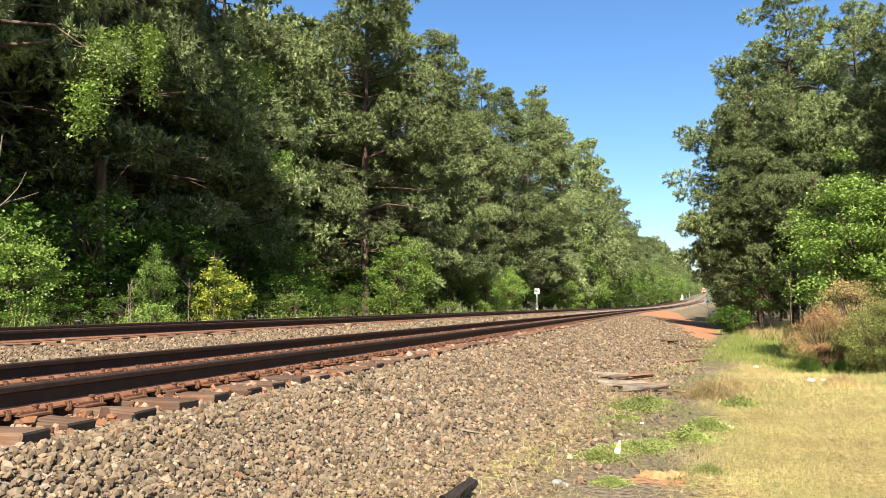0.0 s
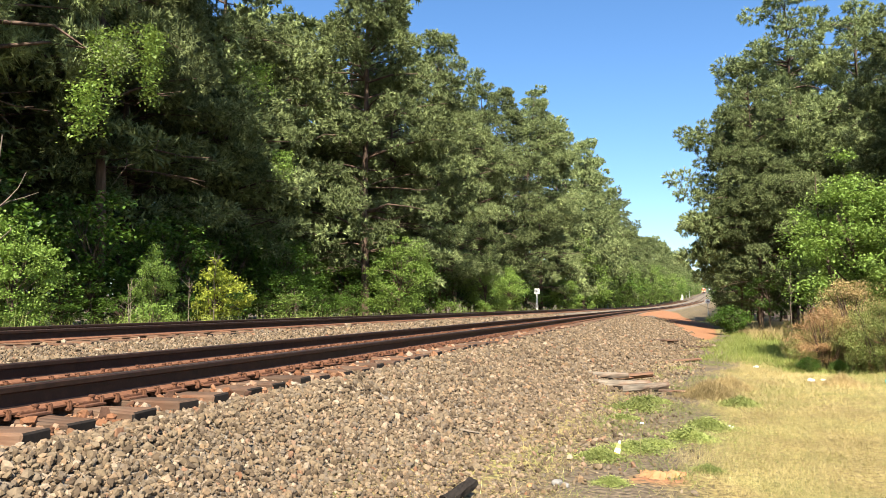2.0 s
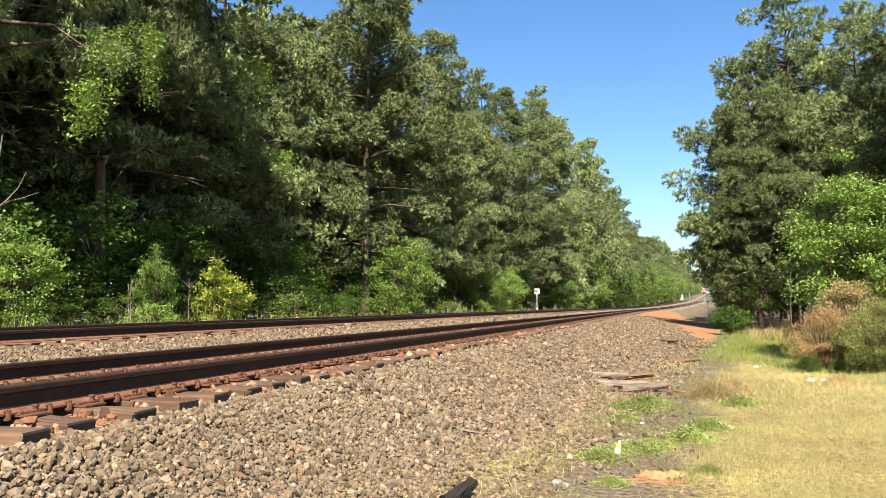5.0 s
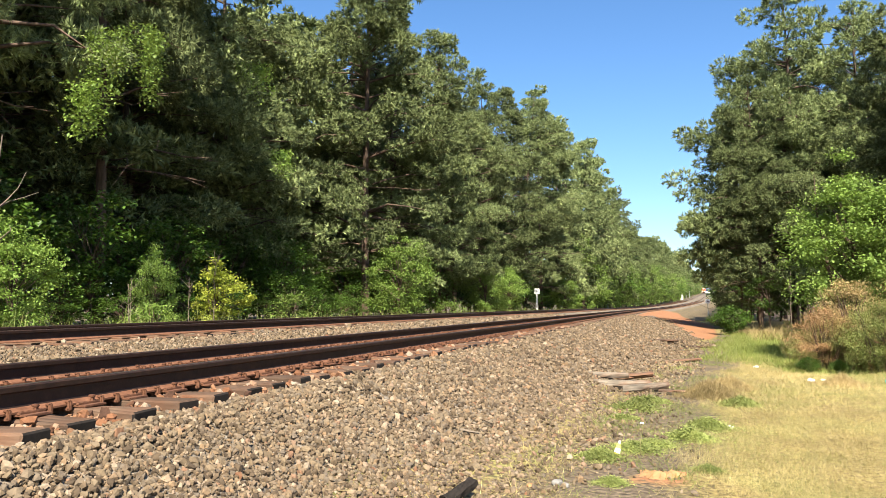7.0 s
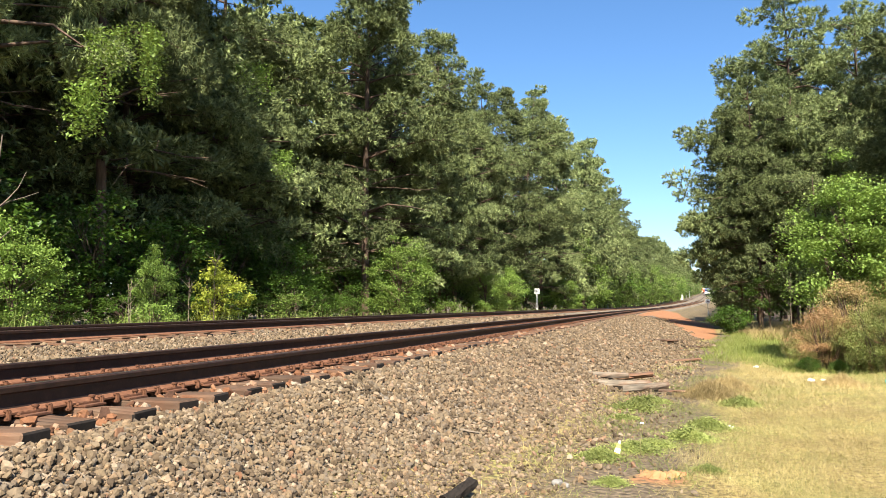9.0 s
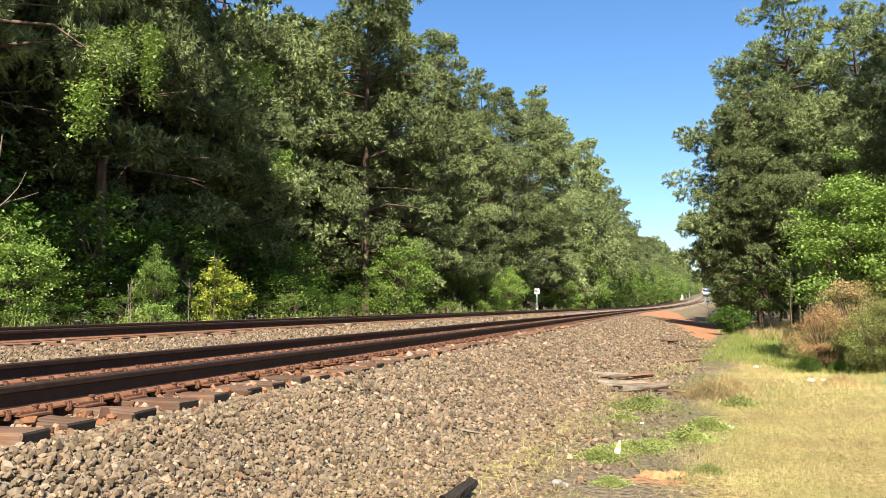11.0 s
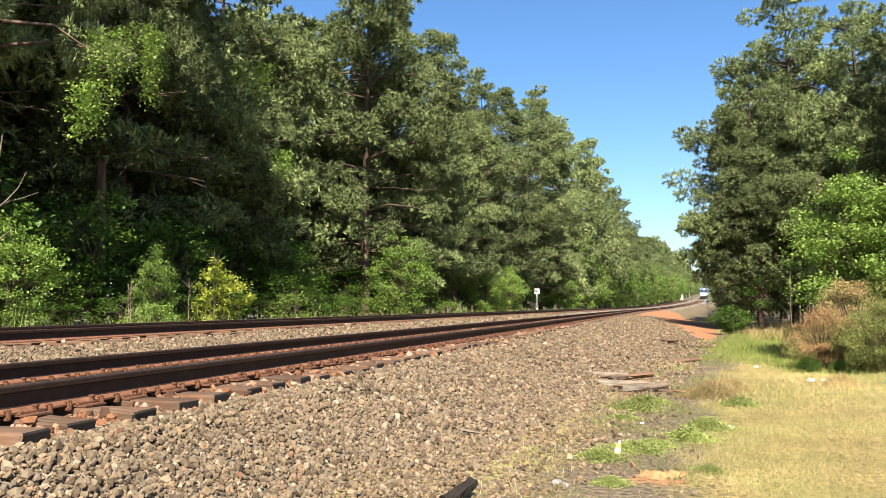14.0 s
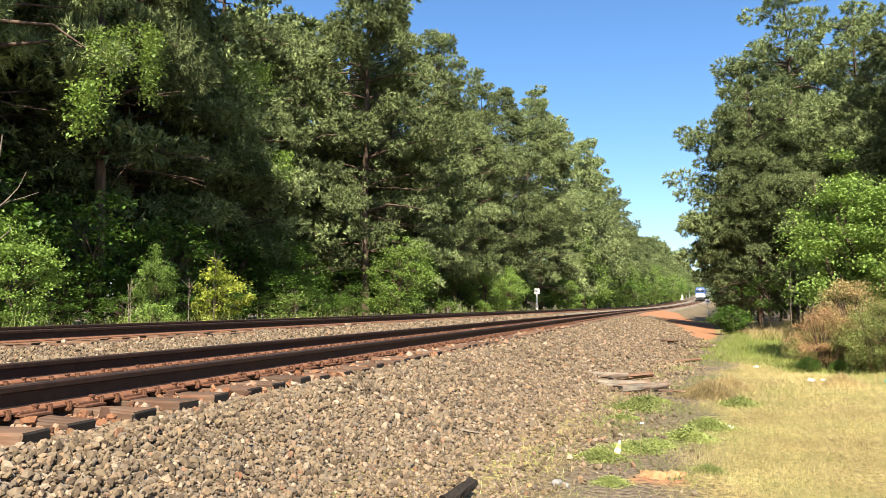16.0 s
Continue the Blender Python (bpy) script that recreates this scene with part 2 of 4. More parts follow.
def tubes(paths, sides=5):
    """Tapered tubes along polylines: list of (points, radii). Returns verts and quad faces."""
    vs, fs, base = [], [], 0
    ang = np.linspace(0, 2 * np.pi, sides, endpoint=False)
    for pts, rad in paths:
        pts = np.asarray(pts, float)
        tan = np.gradient(pts, axis=0)
        tan /= np.linalg.norm(tan, axis=1)[:, None] + 1e-9
        ref = np.where(np.abs(tan[:, 2:3]) > 0.9, np.array([[1.0, 0, 0]]), np.array([[0, 0, 1.0]]))
        u = np.cross(tan, ref)
        u /= np.linalg.norm(u, axis=1)[:, None] + 1e-9
        v = np.cross(tan, u)
        ring = pts[:, None, :] + np.asarray(rad)[:, None, None] * (np.cos(ang)[None, :, None] * u[:, None, :] + np.sin(ang)[None, :, None] * v[:, None, :])
        vs.append(ring.reshape(-1, 3))
        k = len(pts)
        i, j = np.meshgrid(np.arange(k - 1), np.arange(sides), indexing="ij")
        a = base + i * sides + j
        b = base + i * sides + (j + 1) % sides
        fs.append(np.stack([a, b, b + sides, a + sides], -1).reshape(-1, 4))
        base += k * sides
    return np.concatenate(vs), np.concatenate(fs)


def unit(v):
    return v / (np.linalg.norm(v, axis=-1, keepdims=True) + 1e-9)


def needles(rng, pos, axis, count, length, width, spread=0.75, face=None):
    """Brushes of needles: one slim triangle a needle; face: the way the brush's flat sides tend to turn."""
    n = len(pos)
    d = unit(axis[:, None, :] + spread * rng.normal(size=(n, count, 3)))
    turn = rng.normal(size=(n, count, 3))
    side = unit(np.cross(d, turn if face is None else face[:, None, :] + 0.45 * turn))
    ln = length * rng.uniform(0.7, 1.15, (n, count, 1))
    start = pos[:, None, :] + d * ln * 0.06 - axis[:, None, :] * rng.uniform(0, 0.8, (n, count, 1)) * length * 0.5
    tip = start + d * ln
    v = np.stack([start + side * width, tip, start - side * width], 2).reshape(-1, 3)
    f = np.arange(len(v)).reshape(-1, 3)
    return v, f


def leaves(rng, pos, size, droop=0.4):
    """Single leaves, folded slightly along the midrib."""
    n = len(pos)
    d = unit(rng.normal(size=(n, 3)) * np.array([1, 1, 0.55]) + np.array([0, 0, -droop]))
    side = unit(np.cross(d, rng.normal(size=(n, 3)) * 0.35 + np.array([0, 0, 1.0])))
    s = size * rng.uniform(0.6, 1.25, (n, 1))
    up = np.cross(side, d)
    v = np.stack([pos, pos + d * s * 0.5 + side * s * 0.34 + up * s * 0.08, pos + d * s, pos + d * s * 0.5 - side * s * 0.34 + up * s * 0.08], 1).reshape(-1, 3)
    return v, np.arange(len(v)).reshape(-1, 4)


def ico_solid():
    bm = bmesh.new()
    bmesh.ops.create_icosphere(bm, subdivisions=1, radius=1.0)
    v = np.array([p.co[:] for p in bm.verts])
    f = np.array([[p.index for p in q.verts] for q in bm.faces])
    bm.free()
    return v, f


ICO, ICO_F = ico_solid()


# ---- trees ----
def pine_meshes(seed, height, radius, bare, clumps, tufts, count, length, width, sides=4, blunt=2.4, big=0.75, dead=14):
    """Trunk, limbs and crown of a pine; the crown is made of separate rounded pads of needle brushes. bare: share of the trunk free of live limbs."""
    rng = np.random.default_rng(seed)
    lean = rng.normal(0, 0.02, 2)
    k = np.linspace(0, 1, 9)
    tr = np.stack([lean[0] * height * k**2 + 0.1 * np.sin(k * 5 + seed), lean[1] * height * k**2 + 0.08 * np.cos(k * 4 + seed), height * 0.97 * k], 1)
    trunk = tubes([(tr, 0.0105 * height * (1 - 0.93 * k) ** 0.9)], 8)
    paths, limbs = [], []
    levels = int(height * 1.5)
    lump = rng.uniform(0, 6.28, 6)
    for i in range(levels):
        u = bare + (1 - bare) * ((i + rng.uniform(0, 1)) / levels) ** 0.9
        p0 = np.array([np.interp(u, k, tr[:, 0]), np.interp(u, k, tr[:, 1]), height * u * 0.97])
        w = (u - bare) / (1 - bare)
        prof = (1 - w ** blunt) ** 0.8 * (0.62 + 0.38 * min(1, w / 0.25))
        for _ in range(rng.integers(3, 6)):
            az = rng.uniform(0, 2 * np.pi)
            uneven = 0.84 + 0.22 * math.sin(2 * az + lump[0] + 5 * u) + 0.16 * math.sin(3 * az + lump[1] - 9 * u)
            ln = max(0.6, radius * prof * uneven * rng.uniform(0.55, 1.08))
            rise = rng.uniform(-0.18, 0.25) + 0.55 * max(0, w - 0.6)
            out = np.array([math.cos(az), math.sin(az), 0])
            q = np.linspace(0, 1, 4)[:, None]
            pts = p0 + out * ln * q + np.array([0, 0, 1.0]) * ln * (rise * q + 0.10 * np.sin(q * 3.1))
            pts += rng.normal(0, 0.03 * ln, pts.shape) * q
            if ln > (0.9 if sides > 3 else 2.4):
                paths.append((pts, np.linspace(0.012 + 0.013 * ln, 0.006, 4)))
            limbs.append((pts, out, ln))
    total = sum(l[2] ** 1.3 for l in limbs)
    q = np.linspace(0, 1, 4)
    mids, outs, size = [], [], []
    for pts, out, ln in limbs:
        m = int(clumps * ln ** 1.3 / total + rng.uniform(0, 1)) or int(pts[0][2] > 0.72 * height)
        if not m:
            continue
        g = np.sort(1.0 - 0.80 * rng.uniform(0, 1, m) ** 1.2)
        g[-1] = 1.0
        c = np.stack([np.interp(g, q, pts[:, d]) for d in range(3)], 1)
        sidev = np.array([-out[1], out[0], 0])
        c += sidev * (rng.normal(0, 0.26, m) * ln * (1.25 - g))[:, None] + np.array([0, 0, 1.0]) * rng.normal(0.1, 0.12, m)[:, None]
        mids.append(c)
        outs.append(np.tile(out, (m, 1)))
        size.append(big * rng.uniform(0.5, 1.15, m) * min(1.0, 0.62 + 0.11 * ln))
    mids.append(tr[-1:] + [[0, 0, -0.1]])
    outs.append(np.zeros((1, 3)))
    size.append(np.array([big * 0.6]))
    mids, outs, size = np.concatenate(mids), np.concatenate(outs), np.concatenate(size)
    n = len(mids)
    per = np.maximum(4, (tufts * (size / big) ** 1.6).astype(int))
    own = np.repeat(np.arange(n), per)
    d = unit(rng.normal(size=(len(own), 3)) + outs[own] * 0.25 + np.array([0, 0, 0.08]))
    shell = rng.uniform(0.5, 1.0, (len(own), 1)) ** 0.7
    pos = mids[own] + d * shell * size[own][:, None] * np.array([1.0, 1.0, 0.5])
    v, f = needles(rng, pos, unit(d + outs[own] * 0.2 + np.array([0, 0, 0.25])), count, length, width, 0.75, d)
    for _ in range(dead):
        u = (bare + 0.30) * rng.uniform(0.3, 1.0)
        az, ln = rng.uniform(0, 2 * np.pi), rng.uniform(0.35, 0.75) * radius
        t = np.linspace(0, 1, 5)[:, None]
        pts = np.array([0, 0, height * u]) + np.array([math.cos(az), math.sin(az), -0.12]) * ln * t + rng.normal(0, 0.10, (5, 3)) * t
        paths.append((pts, np.linspace(0.034, 0.008, 5)))
        for _ in range(4):
            j = int(rng.integers(2, 5))
            tw = pts[j] + rng.normal(0, 0.32, 3) * t + np.array([math.cos(az), math.sin(az), -0.1]) * 0.6 * t
            paths.append((tw, np.linspace(0.014, 0.005, 5)))
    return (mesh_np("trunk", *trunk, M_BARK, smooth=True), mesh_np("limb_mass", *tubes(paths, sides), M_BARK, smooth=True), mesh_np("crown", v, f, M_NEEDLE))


def broad_meshes(seed, height, radius, clumps, per, size, mat, low=0.12, stems=1):
    """Trunk, limbs and leaf crown of a broadleaf tree or bush: sprays of leaves at the limbs' ends."""
    rng = np.random.default_rng(seed)
    paths, pos = [], []
    for sidx in range(stems):
        dx = rng.normal(0, 0.12 * radius, 2) if stems > 1 else np.zeros(2)
        k = np.linspace(0, 1, 6)
        pts = np.stack([dx[0] * (1 + 2.5 * k), dx[1] * (1 + 2.5 * k), height * 0.85 * k], 1) + rng.normal(0, 0.03 * height, (6, 3)) * k[:, None] * [1, 1, 0]
        paths.append((pts, (0.012 * height + 0.01) * (1 - 0.9 * k)))
    lobes = unit(rng.normal(size=(13, 3)))
    reach = rng.uniform(0.75, 1.3, 13)
    for i in range(clumps):
        d = unit(rng.normal(size=3))
        near = int((lobes @ d).argmax())
        lump = 0.42 + 0.62 * reach[near] * max(0.0, float(lobes[near] @ d) - 0.5) / 0.5
        r = rng.uniform(0.35, 1.0) ** 0.5 * lump
        u = low + (1 - low) * (0.5 + 0.5 * d[2] * r)
        taper = 0.65 + 0.5 * math.sin(math.pi * min(1, u * 0.9 + 0.1))
        c = np.array([d[0] * radius * r * taper, d[1] * radius * r * taper, height * u])
        if i % 3 == 0:
            st = np.array([0, 0, max(0.05, c[2] * 0.55)])
            q = np.linspace(0, 1, 4)[:, None]
            paths.append((st + (c - st) * q + rng.normal(0, 0.04 * radius, (4, 3)) * q * (1 - q), np.linspace(0.010 * height * 0.5 + 0.004, 0.003, 4)))
        spread = np.array([1, 1, 0.5]) * radius * 0.14
        pos.append(c + rng.normal(size=(per, 3)) * spread * rng.uniform(0.6, 1.2))
    crown = leaves(rng, np.concatenate(pos), size)
    return (mesh_np("trunk", *tubes(paths, 5), M_BARK, smooth=True), mesh_np("crown", *crown, mat))


def plant(name, meshes, x, y, label, category, turn=0.0, scale=1.0, group="", sink=0.05, wide=1.0):
    root = tagged(new(name), label, category, group)
    root.matrix_basis = pose(x, y, float(ground_z(x, y)) - sink, 0, 0, turn) @ Matrix.Diagonal((scale * wide, scale * wide, scale, 1))
    for me in meshes:
        ob = child(me.name.split(".")[0], me, root)
        if me.name.startswith("limb_mass"):
            tagged(ob, kind="stuff")
    return root

# ---- ground ----
def make_ground():
    """One sheet, fine near the camera and coarse to the horizon."""
    def axis(fine0, fine1, step, far, grow):
        out = list(np.arange(fine0, fine1, step))
        s, v = step, fine1
        while v < far:
            out.append(v)
            s *= grow
            v += s
        s, v = step * grow, fine0 - step
        low = []
        while v > -far:
            low.append(v)
            s *= grow
            v -= s
        return np.array(low[::-1] + out)
    xs, ys = axis(-16, 14, 0.28, 2600, 1.18), axis(-4, 80, 0.5, 2600, 1.12)
    sheared = np.meshgrid(xs, ys, indexing="ij")
    X, Y = sheared[0], sheared[1]
    X = X + bend(Y)
    Z = ground_z(X, Y)
    v = np.stack([X, Y, Z], -1).reshape(-1, 3)
    ny = len(ys)
    i, j = np.meshgrid(np.arange(len(xs) - 1), np.arange(ny - 1), indexing="ij")
    a = i * ny + j
    f = np.stack([a, a + ny, a + ny + 1, a + 1], -1).reshape(-1, 4)
    me = mesh_np("ground", v, f, M_EARTH, smooth=True)
    s = X - TRACK_1 - bend(Y)
    toe = np.interp(Y, [p for p, _ in TOE], [q for _, q in TOE]) - TRACK_1
    wob = 0.25 * np.sin(Y * 0.9) + 0.2 * np.sin(Y * 2.3 + X)
    stone = np.clip((toe - 0.1 + wob * 0.5 - s) / 0.9, 0, 1) * np.clip((s + 7.6) / 0.8, 0, 1)
    stone = stone * np.where(Y > 70, np.clip((3.0 + 0.05 * np.maximum(0, 90 - Y) - s) / 0.8, 0, 1), 1)
    dirt = np.clip((X - 0.7 + 0.075 * (Y - 36)) / 0.5 + 0.3, 0, 1.2) * np.clip((toe + TRACK_1 + 0.2 - X) / 0.5, 0, 1) * np.clip((Y - 34) / 3, 0, 1) * np.clip((135 - Y) / 25, 0, 1)
    dirt = np.maximum(dirt, 0.95 * np.exp(-(((Y - 7.15) / 0.22) ** 2 + ((X + 0.17) / 0.3) ** 2) ** 2))
    dirt = np.maximum(dirt, 0.75 * np.clip(1 - np.abs(Y - 80) / 60, 0, 1) * np.clip((s - 1.2) / 0.5, 0, 1) * np.clip((3.2 - s) / 1.0, 0, 1) * (Y > 30))
    green = np.clip(1 - np.hypot((X - 4.0) / 3.0, (Y - 27) / 12.0) ** 2, 0, 1) * 1.1
    wood = 1 - np.clip((-s - 8.6) / 1.2, 0, 1)
    wood = np.minimum(wood, 1 - np.clip((s - 12 + 0.0 * Y) / 3.0, 0, 1) * (Y > 22))
    bare = np.clip(1.25 * (1 - np.abs(s - toe - 0.9 - wob * 0.4) / 1.45), 0, 1) * 0.97 * (Y < 45)
    wood = np.minimum(wood, 1 - bare)
    wood = np.where((Y > 80) & (s > 2.5), np.minimum(wood, 0.3), wood)
    col = np.stack([dirt, green, stone, np.maximum(wood, np.maximum(stone, dirt))], -1).reshape(-1, 4).astype(np.float32)
    at = me.attributes.new("cover", "FLOAT_COLOR", "POINT")
    at.data.foreach_set("color", col.ravel())
    return tagged(new("ground", me), "straw-coloured mown grass, red clay and trackside soil", "ground", kind="structure")


make_ground()


# ---- railway ----
def rail_mesh(off, lift, y0, y1):
    """A flat-bottomed rail swept along the line; the head's top is worn bright."""
    prof = [(-.075, 0), (-.075, .012), (-.022, .032), (-.010, .048), (-.010, .118), (-.036, .130), (-.037, .160), (-.026, .170),
            (.026, .170), (.037, .160), (.036, .130), (.010, .118), (.010, .048), (.022, .032), (.075, .012), (.075, 0)]
    ys = np.concatenate([np.arange(y0, 80, 2.0), np.arange(80, y1, 5.0)])
    xs, zs = off + bend(ys), rail_z(ys) + lift - RAIL_H
    n, k = len(ys), len(prof)
    v = np.array([[(x + px, y, z + pz) for px, pz in prof] for x, y, z in zip(xs, ys, zs)]).reshape(-1, 3)
    i, j = np.meshgrid(np.arange(n - 1), np.arange(k), indexing="ij")
    a, b = i * k + j, i * k + (j + 1) % k
    f = np.stack([a, a + k, b + k, b], -1).reshape(-1, 4)
    jj = j.reshape(-1)
    idx = np.where(jj == 7, 1, np.where((jj <= 1) | (jj >= 13), 2, 0))
    return mesh_np("rail", v, f, [M_RAIL, M_HEAD, M_FOOT], idx)


def tie_mesh(seed):
    rng = random.Random(seed)
    bm = bmesh.new()
    bmesh.ops.create_cube(bm, size=1, matrix=Matrix.Diagonal((2.6, 0.225, 0.18, 1)))
    bmesh.ops.subdivide_edges(bm, edges=[e for e in bm.edges if abs(e.verts[0].co.x - e.verts[1].co.x) > 1], cuts=6)
    for v in bm.verts:
        v.co += Vector((rng.uniform(-.02, .02), rng.uniform(-.012, .012), rng.uniform(-.008, .006)))
    bmesh.ops.bevel(bm, geom=[e for e in bm.edges if e.calc_face_angle(0) > 0.8], offset=0.012, segments=1, affect="EDGES")
    for f in bm.faces:
        f.material_index = 1 if abs(f.normal.x) > 0.7 else 0
    return bm_mesh("sleeper", bm, [M_TIE, M_TIE_END])


def plate_mesh():
    bm = bmesh.new()
    box(bm, -.17, -.1, 0, .17, .1, .016, 0.004)
    box(bm, -.115, -.1, .012, -.088, .1, .03, 0.004)
    box(bm, .088, -.1, .012, .115, .1, .03, 0.004)
    return bm_mesh("tie_plate", bm, M_RUST)


def spike_mesh():
    bm = bmesh.new()
    box(bm, -.009, -.009, -.03, .009, .009, .022)
    box(bm, -.028, -.016, .016, .016, .016, .034, 0.005)
    return bm_mesh("spike", bm, M_RUST)


def anchor_mesh():
    """A spring clip that hooks under the rail foot."""
    bm = bmesh.new()
    box(bm, -.10, -.014, -.032, .10, .014, -.008, 0.004)
    box(bm, .078, -.014, -.03, .104, .014, .034, 0.006)
    box(bm, .055, -.014, .018, .10, .014, .036, 0.006)
    box(bm, -.104, -.014, -.03, -.08, .014, .03, 0.006)
    return bm_mesh("rail_anchor", bm, M_RUST)


TIES, PLATE, SPIKE, ANCHOR = [tie_mesh(i) for i in range(6)], plate_mesh(), spike_mesh(), anchor_mesh()


def make_track(centre, lift, near_hardware, label):
    rng = random.Random(int(-centre * 100))
    root = tagged(new("railway_track"), label, "railway track", "parallel railway tracks")
    for sgn in (1, -1):
        child("rail", rail_mesh(centre + sgn * GAUGE / 2, lift, -14, 900), root, "dark rusty rail with a worn bright top")
    rest = []
    y = 0.10 - TIE_STEP * 20
    count = 0
    while y < 260:
        yy = y + rng.uniform(-0.035, 0.035)
        x, z = centre + float(bend(yy)), float(rail_z(yy)) + lift - RAIL_H - 0.018
        m = pose(x + rng.uniform(-.05, .05), yy, z - 0.09 + rng.uniform(-.012, 0), rng.uniform(-1, 1), rng.uniform(-.4, .4), rng.uniform(-1.6, 1.6) + (180 if rng.random() < 0.5 else 0))
        if -9 < yy < 120:
            child("sleeper", TIES[rng.randrange(6)], root, at=m)
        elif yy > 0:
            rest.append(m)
        if near_hardware and -1 < yy < 32:
            for sgn in (1, -1):
                rx = centre + sgn * GAUGE / 2
                child("tie_plate", PLATE, root, at=pose(rx, yy, z + 0.0, 0, 0, rng.uniform(-2, 2)))
                for side in (1, -1):
                    if yy < 30:
                        child("spike", SPIKE, root, at=pose(rx + side * 0.088, yy + side * 0.05 + rng.uniform(-.01, .01), z + 0.018 + rng.uniform(0, .018), 0, 0, 0 if side > 0 else 180))
                        child("rail_anchor", ANCHOR, root, at=pose(rx, yy + side * (0.135 + rng.uniform(0, .03)), z + 0.018, 0, 0, 0))
        y += TIE_STEP
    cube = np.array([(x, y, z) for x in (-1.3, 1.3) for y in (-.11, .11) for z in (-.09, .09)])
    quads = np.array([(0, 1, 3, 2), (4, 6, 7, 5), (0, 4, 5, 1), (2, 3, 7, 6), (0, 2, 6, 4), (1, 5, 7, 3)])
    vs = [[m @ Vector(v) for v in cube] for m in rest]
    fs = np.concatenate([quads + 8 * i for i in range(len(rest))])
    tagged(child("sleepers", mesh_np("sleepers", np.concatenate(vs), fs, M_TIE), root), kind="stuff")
    return root


make_track(TRACK_1, 0.0, True, "rusty steel railway track on weathered wooden sleepers in ballast")
make_track(TRACK_2, LIFT_2, False, "second rusty railway track running parallel beyond the first")


def make_ballast(name, label, spec, seed, mat=None):
    """Angular crushed stones strewn over stretches: x0, x1 (from the line), y0, y1, stones a square metre, size."""
    rng = np.random.default_rng(seed)
    cube = np.array([(x, y, z) for x in (-.7, .7) for y in (-.7, .7) for z in (-.7, .7)], float)
    cube_f = np.array([(0, 1, 3), (0, 3, 2), (4, 6, 7), (4, 7, 5), (0, 4, 5), (0, 5, 1), (2, 3, 7), (2, 7, 6), (0, 2, 6), (0, 6, 4), (1, 5, 7), (1, 7, 3)])
    vs, fs, base = [], [], 0
    for x0, x1, y0, y1, dens, size in spec:
        solid, tris = (ICO * 1.06, ICO_F) if y0 < 8 else (cube, cube_f)
        corners = len(solid)
        n = int((x1 - x0) * (y1 - y0) * dens)
        x, y = rng.uniform(x0, x1, n), rng.uniform(y0, y1, n)
        toe = np.interp(y, [a for a, _ in TOE], [b for _, b in TOE])
        keep = x < toe + rng.exponential(0.42, n) - 0.25
        keep &= ~((x > 0.7 - 0.075 * (y - 36) + 0.3 * np.sin(y * 1.3) + rng.normal(0, 0.15, n)) & (y > 33))
        # ties and rails stay clear
        for c, lift in ((TRACK_1, 0), (TRACK_2, LIFT_2)):
            near = np.abs(x - c) < 1.33
            ph = np.abs((y - 0.10 + TIE_STEP * 20) / TIE_STEP - np.round((y - 0.10 + TIE_STEP * 20) / TIE_STEP)) * TIE_STEP
            keep &= ~(near & ((ph < 0.15) | (np.abs(np.abs(x - c) - 0.75) < 0.17)))
        x, y = x[keep], y[keep]
        n = len(x)
        sz = size * np.exp(np.clip(rng.normal(0, 0.32, n), -0.7, 0.6))
        xx = x + bend(y)
        p = np.stack([xx, y, ground_z(xx, y) + sz * rng.uniform(-0.1, 0.6, n)], 1)
        ax = sz[:, None] * 0.62 * rng.uniform(0.55, 1.2, (n, 3))
        loc = (solid[None] * rng.uniform(0.74, 1.12, (n, corners, 1)) + rng.normal(0, 0.14, (n, corners, 3))) * ax[:, None, :]
        q = unit(rng.normal(size=(n, 4)))
        w, a, b, c = q.T
        R = np.stack([1-2*(b*b+c*c), 2*(a*b-c*w), 2*(a*c+b*w), 2*(a*b+c*w), 1-2*(a*a+c*c), 2*(b*c-a*w), 2*(a*c-b*w), 2*(b*c+a*w), 1-2*(a*a+b*b)], 1).reshape(n, 3, 3)
        v = np.einsum("nij,nkj->nki", R, loc) + p[:, None, :]
        vs.append(v.reshape(-1, 3))
        fs.append((base + np.arange(n)[:, None, None] * corners + tris[None]).reshape(-1, 3))
        base += n * corners
    return tagged(new(name, mesh_np(name, np.concatenate(vs), np.concatenate(fs), mat or M_STONE)), label, "ballast", kind="stuff")


make_ballast("ballast", "grey and tan crushed stone ballast beside the track",
             [(-3.42, -1.2, -8, 1.9, 420, 0.040), (-3.42, -0.9, 1.9, 6.5, 2400, 0.027), (-3.42, 0.2, 6.5, 13, 1150, 0.033), (-3.42, 0.6, 13, 25, 330, 0.047), (-3.42, 1.4, 25, 60, 110, 0.052)], 5)
make_ballast("ballast", "pale crushed stone ballast between the tracks",
             [(-8.2, -6.0, 4, 14, 560, 0.033), (-8.2, -6.0, 14, 24, 260, 0.045), (-8.2, -6.0, 24, 50, 70, 0.065), (-11.2, -8.2, 6, 30, 60, 0.06)], 6)

make_ballast("ballast", "rust-stained stones between the sleepers of the track", [(-6.0, -3.35, 1, 10, 460, 0.042), (-6.0, -3.35, 10, 26, 150, 0.06)], 7, M_STONE_RUST)

